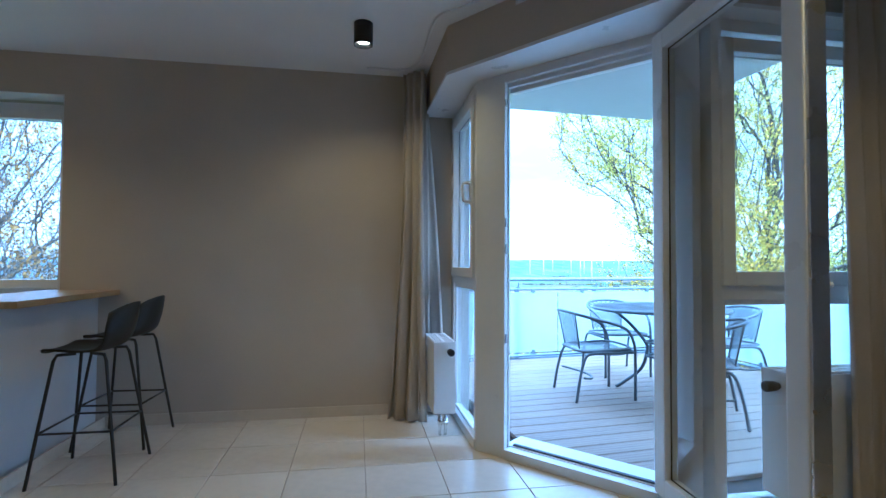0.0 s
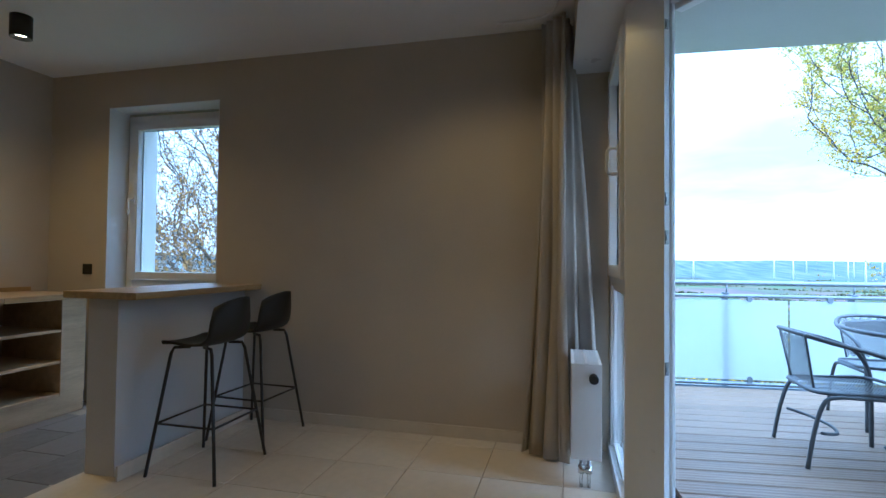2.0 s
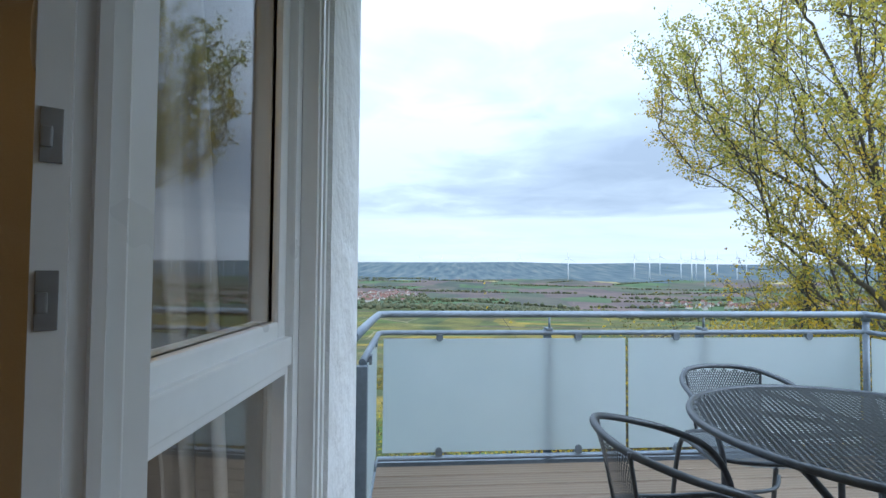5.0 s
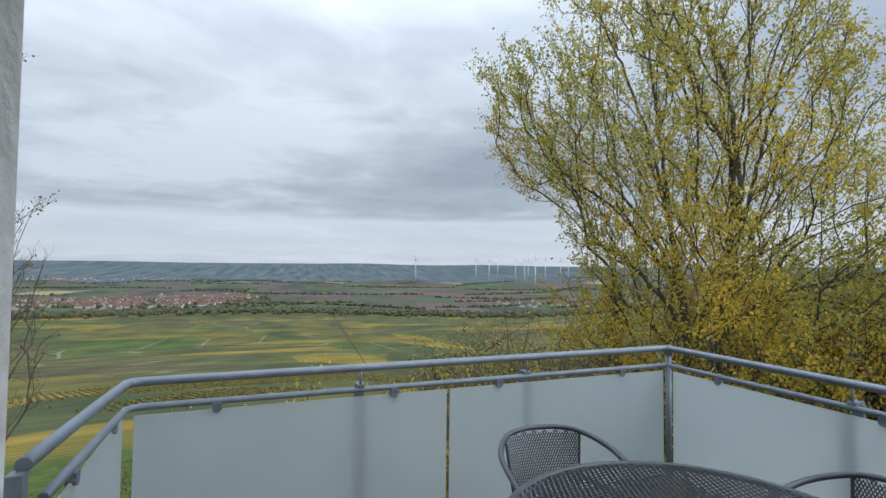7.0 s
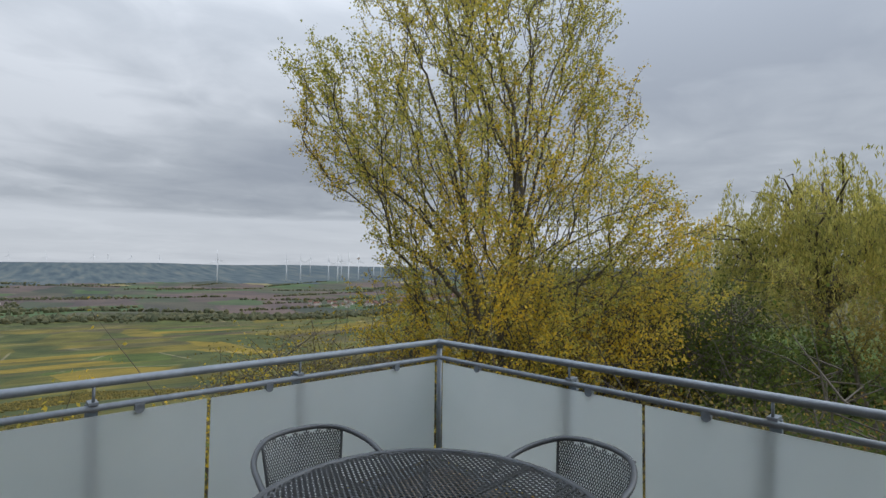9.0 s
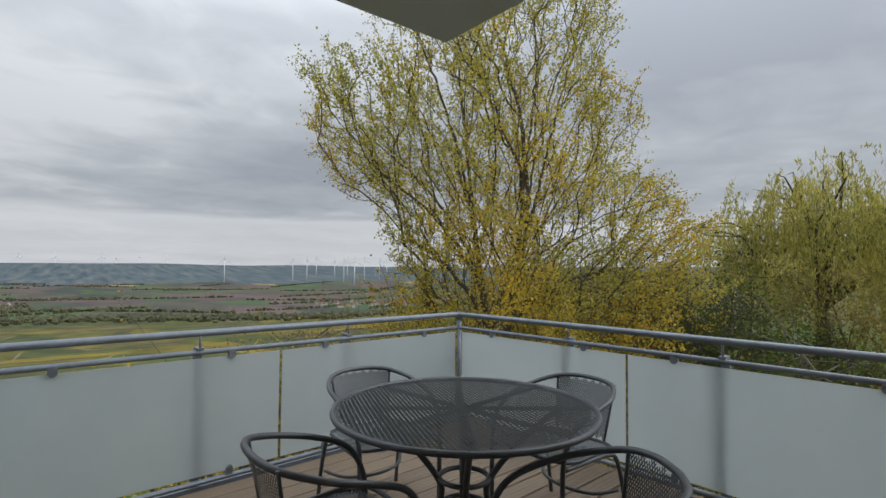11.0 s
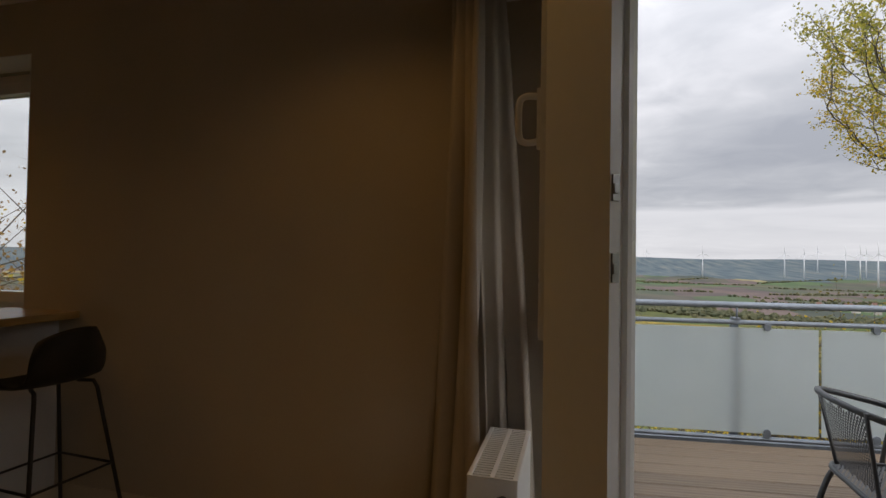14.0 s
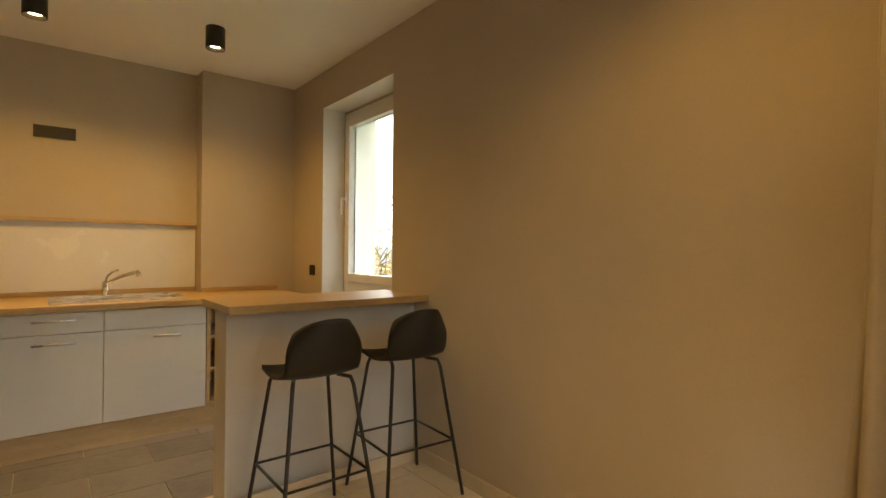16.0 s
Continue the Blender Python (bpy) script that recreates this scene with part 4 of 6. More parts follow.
def land_z(x, y):
    r = math.hypot(x, y) + 1e-6
    c = (-0.25 * x + 0.97 * y) / r
    w = min(max((c - 0.1) / 0.75, 0), 1)
    w = w * w * (3 - 2 * w)
    z = -3.5 + w * (float(np.interp(r, PROFILE_R, PROFILE_Z)) + 3.5)
    if w < 1 and r > 300:
        z += (1 - w) * min((r - 300) * 0.012, 45)
    a = min(r / 900, 1) * min(r / 200, 1)
    z += a * 9 * noise.noise(Vector((x * 0.0016, y * 0.0016, 2.0)))
    if r > 3300:
        z += 10 * noise.noise(Vector((x * 0.0009, y * 0.0009, 7.0))) * min((r - 3300) / 900, 1)
    return z


def land_material():
    mt = bpy.data.materials.new("vineyard_land")
    mt.use_nodes = True
    N, L = mt.node_tree.nodes, mt.node_tree.links
    p = N["Principled BSDF"]
    p.inputs["Roughness"].default_value = 0.95
    p.inputs["Specular IOR Level"].default_value = 0.1
    geo = N.new("ShaderNodeTexCoord").outputs["Object"]

    def mapped(sx, sy, rot, seed=0.0):
        mp = N.new("ShaderNodeMapping")
        mp.inputs["Scale"].default_value = (sx, sy, 0)
        mp.inputs["Rotation"].default_value = (0, 0, radians(rot))
        mp.inputs["Location"].default_value = (seed, seed, 0)
        L.new(geo, mp.inputs[0])
        return mp.outputs[0]

    def voro(vec, feature="F1"):
        v = N.new("ShaderNodeTexVoronoi")
        v.voronoi_dimensions, v.feature = "2D", feature
        v.inputs["Scale"].default_value = 1.0
        v.inputs["Randomness"].default_value = 0.85
        L.new(vec, v.inputs["Vector"])
        return v

    def noise_tex(vec, detail=4, scale=1.0):
        n = N.new("ShaderNodeTexNoise")
        n.inputs["Scale"].default_value, n.inputs["Detail"].default_value = scale, detail
        L.new(vec, n.inputs["Vector"])
        return n.outputs[0]

    def ramp(fac, stops, constant=False):
        r = N.new("ShaderNodeValToRGB")
        e = r.color_ramp.elements
        if constant:
            r.color_ramp.interpolation = "CONSTANT"
        e[0].position, e[0].color = stops[0][0], (*stops[0][1], 1)
        e[1].position, e[1].color = stops[-1][0], (*stops[-1][1], 1)
        for pos, c in stops[1:-1]:
            e.new(pos).color = (*c, 1)
        L.new(fac, r.inputs[0])
        return r.outputs[0]

    def mix(fac, a, b, blend="MIX"):
        m = N.new("ShaderNodeMix")
        m.data_type, m.blend_type = "RGBA", blend
        if isinstance(fac, (int, float)):
            m.inputs["Factor"].default_value = fac
        else:
            L.new(fac, m.inputs["Factor"])
        for s, v in (("A", a), ("B", b)):
            if isinstance(v, tuple):
                m.inputs[s].default_value = (*v, 1)
            else:
                L.new(v, m.inputs[s])
        return m.outputs["Result"]

    def val(col):
        s = N.new("ShaderNodeSeparateColor")
        L.new(col, s.inputs[0])
        return s.outputs[0]

    def plots(w, d, rot, seed, stops, tracks):
        """Straight-edged plots, some with a pale track along their edge."""
        vec = mapped(1 / w, 1 / d, rot, seed)
        cell = voro(vec)
        cell.distance = "CHEBYCHEV"
        cell.inputs["Randomness"].default_value = 0.7
        col = ramp(val(cell.outputs["Color"]), stops, True)
        edge = ramp(voro(vec, "DISTANCE_TO_EDGE").outputs["Distance"], [(0.0, (1, 1, 1)), (0.03, (0, 0, 0))])
        pick = ramp(noise_tex(mapped(1 / 240, 1 / 240, 10, seed + 3.0), 1), [(0.55, (0, 0, 0)), (0.58, (1, 1, 1))])
        return mix(val(mix(tracks, (0, 0, 0), mix(1.0, edge, pick, "MULTIPLY"))), col, (0.27, 0.24, 0.17))

    vine_cols = [(0.0, (0.09, 0.105, 0.045)), (0.14, (0.125, 0.12, 0.045)), (0.3, (0.08, 0.095, 0.045)), (0.44, (0.165, 0.14, 0.045)), (0.52, (0.105, 0.10, 0.055)),
                 (0.64, (0.085, 0.115, 0.04)), (0.76, (0.12, 0.105, 0.05)), (0.84, (0.10, 0.085, 0.06)), (0.90, (0.225, 0.175, 0.045)), (1.0, (0.225, 0.175, 0.045))]
    share = ramp(noise_tex(mapped(1 / 170, 1 / 170, 0, 8.0), 2), [(0.48, (0, 0, 0)), (0.5, (1, 1, 1))])
    near = mix(val(share), plots(46, 120, 24, 0.0, vine_cols, 0.9), plots(150, 26, 28, 4.0, vine_cols, 0.7))
    patch = noise_tex(mapped(1 / 30, 1 / 30, 0), 6)
    near = mix(0.6, near, mix(1.0, near, ramp(patch, [(0.35, (0.4, 0.45, 0.52)), (0.65, (1.32, 1.24, 1.05))]), "MULTIPLY"))
    # vine rows, and streaks of yellow leaf along them
    wv = N.new("ShaderNodeTexWave")
    wv.inputs["Scale"].default_value = 0.115
    wv.inputs["Distortion"].default_value = 0.6
    L.new(mapped(1, 1, 62), wv.inputs["Vector"])
    near = mix(0.35, near, mix(1.0, near, ramp(wv.outputs[0], [(0.25, (0.45, 0.5, 0.5)), (0.75, (1.5, 1.4, 1.1))]), "MULTIPLY"))
    streak = noise_tex(mapped(1 / 60, 1 / 7, 62, 1.0), 3)
    near = mix(0.35, near, mix(1.0, near, ramp(streak, [(0.35, (0.5, 0.6, 0.6)), (0.65, (1.5, 1.35, 0.95))]), "MULTIPLY"))
    far = plots(110, 210, 14, 5.0, [(0.0, (0.085, 0.095, 0.065)), (0.14, (0.11, 0.088, 0.08)), (0.28, (0.08, 0.12, 0.055)), (0.4, (0.095, 0.09, 0.07)), (0.52, (0.13, 0.10, 0.09)),
                                    (0.64, (0.085, 0.115, 0.06)), (0.74, (0.065, 0.075, 0.06)), (0.85, (0.10, 0.10, 0.065)), (0.93, (0.30, 0.25, 0.12)), (1.0, (0.30, 0.25, 0.12))], 0.25)
    far = mix(0.6, far, mix(1.0, far, ramp(noise_tex(mapped(1 / 90, 1 / 200, 20, 2.0), 6), [(0.35, (0.6, 0.65, 0.75)), (0.68, (1.3, 1.22, 1.1))]), "MULTIPLY"))
    away = N.new("ShaderNodeVectorMath")
    away.operation = "LENGTH"
    L.new(geo, away.inputs[0])
    zone = N.new("ShaderNodeMapRange")
    zone.inputs["From Min"].default_value, zone.inputs["From Max"].default_value = 820, 900
    L.new(away.outputs["Value"], zone.inputs[0])
    land = mix(zone.outputs[0], near, far)
    # woods on the far slopes, with bluish distance haze put into their colour
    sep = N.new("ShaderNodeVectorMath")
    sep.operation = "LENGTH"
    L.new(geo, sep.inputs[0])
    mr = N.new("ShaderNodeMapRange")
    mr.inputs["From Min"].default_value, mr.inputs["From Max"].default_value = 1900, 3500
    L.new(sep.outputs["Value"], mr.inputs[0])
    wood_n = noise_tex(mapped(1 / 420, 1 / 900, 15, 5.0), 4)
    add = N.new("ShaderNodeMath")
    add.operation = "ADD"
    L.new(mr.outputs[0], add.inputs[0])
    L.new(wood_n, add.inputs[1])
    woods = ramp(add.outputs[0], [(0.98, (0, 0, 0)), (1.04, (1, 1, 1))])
    haze_tone = ramp(noise_tex(mapped(1 / 45, 1 / 420, 8), 6), [(0.36, (0.06, 0.085, 0.10)), (0.5, (0.09, 0.115, 0.125)), (0.7, (0.15, 0.16, 0.145))])
    land = mix(val(woods), land, haze_tone)
    # lawn round the house
    mr2 = N.new("ShaderNodeMapRange")
    mr2.inputs["From Min"].default_value, mr2.inputs["From Max"].default_value = 45, 70
    L.new(sep.outputs["Value"], mr2.inputs[0])
    lawn = ramp(noise_tex(mapped(0.6, 0.6, 0), 6), [(0.3, (0.04, 0.065, 0.015)), (0.55, (0.075, 0.115, 0.025)), (0.75, (0.14, 0.12, 0.04))])
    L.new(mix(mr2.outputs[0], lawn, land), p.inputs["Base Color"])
    bn = N.new("ShaderNodeBump")
    bn.inputs["Strength"].default_value, bn.inputs["Distance"].default_value = 0.6, 0.3
    L.new(noise_tex(mapped(0.8, 0.8, 0), 5), bn.inputs["Height"])
    L.new(bn.outputs[0], p.inputs["Normal"])
    return mt


def build_ground():
    rs = [0.01] + [1.5 * 1.075 ** k for k in range(113)]
    rs = [r for r in rs if r < 4500] + [4600, 4760, 4950]
    na = 200
    verts = [(r * math.sin(2 * math.pi * a / na), r * math.cos(2 * math.pi * a / na)) for r in rs for a in range(na)]
    verts = [(x, y, land_z(x, y)) for x, y in verts]
    faces = [(i * na + a, i * na + (a + 1) % na, (i + 1) * na + (a + 1) % na, (i + 1) * na + a) for i in range(len(rs) - 1) for a in range(na)]
    me = bpy.data.meshes.new("ground")
    me.from_pydata(verts, [], [f[::-1] for f in faces])
    me.polygons.foreach_set("use_smooth", [True] * len(me.polygons))
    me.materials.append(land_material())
    tagged(new("ground", me), "garden lawn falling away to vineyards and far wooded hills", "ground", kind="structure")


build_ground()


# ---- plants ----
def leaf_material(name, stops, patch=0.0):
    mt = bpy.data.materials.new(name)
    mt.use_nodes = True
    N, L = mt.node_tree.nodes, mt.node_tree.links
    p = N["Principled BSDF"]
    g = N.new("ShaderNodeNewGeometry")
    tc = N.new("ShaderNodeTexCoord")
    nz = N.new("ShaderNodeTexNoise")
    nz.inputs["Scale"].default_value, nz.inputs["Detail"].default_value = 0.35, 2
    L.new(tc.outputs["Object"], nz.inputs["Vector"])
    m = N.new("ShaderNodeMath")
    m.operation = "MULTIPLY_ADD"
    L.new(nz.outputs[0], m.inputs[0])
    m.inputs[1].default_value = 1.6
    m.inputs[2].default_value = -0.55
    s = N.new("ShaderNodeMix")
    s.data_type = "FLOAT"
    s.inputs["Factor"].default_value = 0.5
    L.new(g.outputs["Random Per Island"], s.inputs["A"])
    L.new(m.outputs[0], s.inputs["B"])
    r = N.new("ShaderNodeValToRGB")
    e = r.color_ramp.elements
    e[0].position, e[0].color = 0.15, (*stops[0], 1)
    e[1].position, e[1].color = 0.85, (*stops[-1], 1)
    for k, c in enumerate(stops[1:-1]):
        e.new(0.15 + 0.7 * (k + 1) / (len(stops) - 1)).color = (*c, 1)
    L.new(s.outputs["Result"], r.inputs[0])
    L.new(r.outputs[0], p.inputs["Base Color"])
    p.inputs["Roughness"].default_value = 0.7
    p.inputs["Specular IOR Level"].default_value = 0.15
    tr = N.new("ShaderNodeBsdfTranslucent")
    L.new(r.outputs[0], tr.inputs[0])
    mx = N.new("ShaderNodeMixShader")
    mx.inputs[0].default_value = 0.5
    L.new(p.outputs[0], mx.inputs[1])
    L.new(tr.outputs[0], mx.inputs[2])
    L.new(mx.outputs[0], N["Material Output"].inputs[0])
    return mt


BARK = surface("grey_bark", (0.095, 0.08, 0.062), 0.9, var=0.35, scale=1.2, fine=14, bump=0.8, bump_scale=20)
LEAF_GOLD = leaf_material("gold_leaf", [(0.31, 0.32, 0.08), (0.50, 0.455, 0.10), (0.68, 0.55, 0.09), (0.85, 0.60, 0.06)])
LEAF_GREEN = leaf_material("green_leaf", [(0.06, 0.085, 0.02), (0.11, 0.14, 0.03), (0.21, 0.205, 0.045)])
LEAF_OLIVE = leaf_material("olive_leaf", [(0.16, 0.15, 0.055), (0.28, 0.23, 0.07), (0.42, 0.30, 0.075)])
LEAF_RUST = leaf_material("rust_leaf", [(0.17, 0.11, 0.045), (0.32, 0.18, 0.05), (0.45, 0.28, 0.07)])
LEAF_YELLOW = leaf_material("yellow_leaf", [(0.40, 0.35, 0.08), (0.72, 0.51, 0.06), (0.93, 0.58, 0.04)])
LEAF_WILLOW = leaf_material("willow_leaf", [(0.32, 0.32, 0.09), (0.58, 0.52, 0.15), (0.84, 0.69, 0.19)])
LEAF_SPRUCE = leaf_material("spruce_needle", [(0.03, 0.045, 0.045), (0.055, 0.075, 0.08), (0.09, 0.12, 0.13)])


def leaf_mesh(name, centres, size, material, rng, droop=0.0, slim=0.62):
    """One small bent blade for every point."""
    c = np.asarray(centres, dtype=float)
    n = len(c)
    ax = rng.normal(size=(n, 3))
    ax[:, 2] -= droop
    ax /= np.linalg.norm(ax, axis=1)[:, None]
    b = rng.normal(size=(n, 3))
    b -= ax * (ax * b).sum(1)[:, None]
    b /= np.linalg.norm(b, axis=1)[:, None]
    s = size * rng.uniform(0.6, 1.25, n)[:, None]
    v = np.empty((n, 4, 3))
    v[:, 0] = c - ax * s * 0.5
    v[:, 1] = c + b * s * 0.5 * slim
    v[:, 2] = c + ax * s * 0.5
    v[:, 3] = c - b * s * 0.5 * slim
    me = bpy.data.meshes.new(name)
    me.vertices.add(4 * n)
    me.vertices.foreach_set("co", v.ravel())
    me.loops.add(4 * n)
    me.loops.foreach_set("vertex_index", np.arange(4 * n, dtype=np.int32))
    me.polygons.add(n)
    me.polygons.foreach_set("loop_start", np.arange(0, 4 * n, 4, dtype=np.int32))
    me.polygons.foreach_set("loop_total", np.full(n, 4, dtype=np.int32))
    me.update()
    me.validate()
    me.materials.append(material)
    return me


def limb_mesh(name, limbs, material, sides=5):
    """Tapered tubes; each limb is a list of (point, radius)."""
    verts, faces = [], []
    for limb in limbs:
        k = len(limb)
        base = len(verts)
        ref = Vector((0.3, 0.9, 0.1))
        for i, (p, r) in enumerate(limb):
            a, b = limb[max(i - 1, 0)][0], limb[min(i + 1, k - 1)][0]
            d = (b - a)
            d = d.normalized() if d.length > 1e-6 else Vector((0, 0, 1))
            u = ref - d * ref.dot(d)
            u = u.normalized() if u.length > 1e-4 else d.orthogonal().normalized()
            w = d.cross(u)
            for j in range(sides):
                t = 2 * math.pi * j / sides
                verts.append(p + (u * math.cos(t) + w * math.sin(t)) * r)
        for i in range(k - 1):
            for j in range(sides):
                faces.append((base + i * sides + j, base + i * sides + (j + 1) % sides, base + (i + 1) * sides + (j + 1) % sides, base + (i + 1) * sides + j))
    me = bpy.data.meshes.new(name)
    me.from_pydata([tuple(v) for v in verts], [], faces)
    me.polygons.foreach_set("use_smooth", [True] * len(me.polygons))
    me.materials.append(material)
    return me


def grow(rng, start, direction, length, radius, level, depth, limbs, tips, kids, spread, up, gnarl=0.12, taper=0.25, twig=0.34):
    steps = max(4, int(7 - level))
    p, d = Vector(start), Vector(direction).normalized()
    limb = [(p.copy(), radius)]
    pts = [(p.copy(), d.copy(), radius)]
    for i in range(steps):
        jit = Vector(rng.normal(size=3)) * gnarl
        d = (d + jit + Vector((0, 0, up))).normalized()
        p = p + d * (length / steps)
        r = radius * (1 - (1 - taper) * (i + 1) / steps)
        limb.append((p.copy(), r))
        pts.append((p.copy(), d.copy(), r))
    limbs[min(level, 2)].append(limb)
    if level >= depth:
        for q, dd, r in pts[1:]:
            tips.append((q, dd))
        return
    n = kids[min(level, len(kids) - 1)]
    for k in range(n):
        t = 0.22 + 0.78 * (k + rng.uniform(0, 0.9)) / n
        i = min(int(t * steps), steps - 1)
        q, dd, r = pts[i][0].lerp(pts[i + 1][0], t * steps - i), pts[i + 1][1], pts[i + 1][2]
        side = Vector(rng.normal(size=3))
        side -= dd * side.dot(dd)
        side.normalize()
        s = spread * rng.uniform(0.6, 1.3)
        grow(rng, q, dd * math.cos(s) + side * math.sin(s), length * rng.uniform(0.42, 0.68) * (1.15 - 0.45 * t) * (0.74 if level == 0 else 1.0), r * (0.5 if level == 0 else twig), level + 1, depth, limbs, tips, kids, spread, up, gnarl * 1.15, 0.4, twig)


def leafy_tree(label, base, stems, leaf_mat, leaf_n, leaf_size, depth=3, kids=(7, 6, 5), spread=0.55, up=0.06, seed=1, cloud=0.35, category="tree", twig=0.34):
    rng = np.random.default_rng(seed)
    ob = thing("tree", label, category)
    limbs, tips = ([], [], []), []
    for off, d, length, r in stems:
        grow(rng, Vector(base) + Vector(off), d, length, r, 0, depth, limbs, tips, kids, spread, up, twig=twig)
    for me, nm in ((limb_mesh("trunk", limbs[0], BARK, 9), "trunk"), (limb_mesh("limb_work", limbs[1], BARK, 6), "limb_work"), (limb_mesh("twig_work", limbs[2], BARK, 4), "twig_work")):
        o = new(nm, me)
        o.parent = ob
        if nm != "trunk":
            o["kind"] = "stuff"
    c = np.array([tuple(q) for q, d in tips])
    idx = rng.integers(0, len(c), leaf_n)
    pts = c[idx] + rng.normal(size=(leaf_n, 3)) * cloud * rng.uniform(0.15, 1.0, (leaf_n, 1))
    crown = new("crown", leaf_mesh("crown", pts, leaf_size, leaf_mat, rng, 0.3))
    crown.parent = ob
    crown["kind"] = "stuff"
    return ob


def shrub(name, label, x, y, rx, ry, h, leaf_mat, leaf_n, leaf_size, seed, base_z=None, stems=26, category="shrub"):
    rng = np.random.default_rng(seed)
    z0 = land_z(x, y) if base_z is None else base_z
    ob = thing(name, label, category)
    limbs, cs = [], []
    for k in range(stems):
        a, f = rng.uniform(0, 2 * math.pi), math.sqrt(rng.uniform(0.02, 1))
        top = Vector((x + rx * f * math.cos(a), y + ry * f * math.sin(a), z0 + h * (1 - 0.45 * f * f) * rng.uniform(0.72, 1.08)))
        foot = Vector((x + 0.35 * rx * f * math.cos(a), y + 0.35 * ry * f * math.sin(a), z0 - 0.1))
        line = []
        for i in range(6):
            t = i / 5
            line.append((foot.lerp(top, t) + Vector((math.cos(a) * rx, math.sin(a) * ry, 0)) * 0.16 * math.sin(math.pi * t) + Vector(rng.normal(size=3)) * 0.04 * h * (t > 0), 0.022 * h ** 0.7 * (1.05 - t)))
        limbs.append(line)
        for i in range(1, 6):
            for q in range(3):
                p = line[i][0]
                e = p + Vector(rng.normal(size=3)) * 0.17 * h * (0.4 + 0.12 * i)
                limbs.append([(p, 0.006 * h ** 0.6), (p.lerp(e, 0.5) + Vector(rng.normal(size=3)) * 0.03, 0.004 * h ** 0.6), (e, 0.002 * h ** 0.6)])
                cs += [tuple(p.lerp(e, 0.6)), tuple(e)]
    o = new("stem_work", limb_mesh("stem_work", limbs, BARK, 4))
    o.parent = ob
    o["kind"] = "stuff"
    c = np.array(cs)
    pts = c[rng.integers(0, len(c), leaf_n)] + rng.normal(size=(leaf_n, 3)) * 0.075 * h ** 0.8
    f = new("foliage", leaf_mesh("foliage", pts, leaf_size, leaf_mat, rng, 0.2))
    f.parent = ob
    f["kind"] = "stuff"
    return ob


TX, TY2 = 13.3, 15.6
TZ = land_z(TX, TY2)
V3 = Vector


CROWN_H = (-3, -1.5, -0.5, 1.8, 3.5, 4.6, 6.0, 7.6, 8.7, 9.8, 12, 14, 15.5)
CROWN_W = (1.4, 3.2, 4.5, 4.5, 4.6, 6.0, 7.2, 7.2, 6.0, 5.0, 4.0, 2.4, 0.5)
CROWN_E = (1.6, 4.6, 7.0, 6.7, 6.5, 5.6, 5.2, 4.4, 4.3, 4.5, 3.4, 1.8, 0.4)


def egg(q, slack):
    """The crown's outline: wide boughs to one side low down, to the other higher up, with uneven edges."""
    u, w = 0.71 * (q.x - TX) - 0.70 * (q.y - TY2), 0.70 * (q.x - TX) + 0.71 * (q.y - TY2)
    a, b = float(np.interp(q.z, CROWN_H, CROWN_W)), float(np.interp(q.z, CROWN_H, CROWN_E))
    edge = 1 + 0.24 * noise.noise(V3((q.x * 0.45, q.y * 0.45, q.z * 0.5)))
    return math.hypot((u - (b - a) / 2) / (a + b) * 2, w / (0.8 + 0.42 * (a + b))) < edge - 0.13 + slack


def rounded(q, centre, rx, rz):
    """An uneven ball of a crown."""
    d = q - V3(centre)
    return math.hypot(math.hypot(d.x, d.y) / rx, d.z / rz) < 1 + 0.3 * noise.noise(q * 0.5)


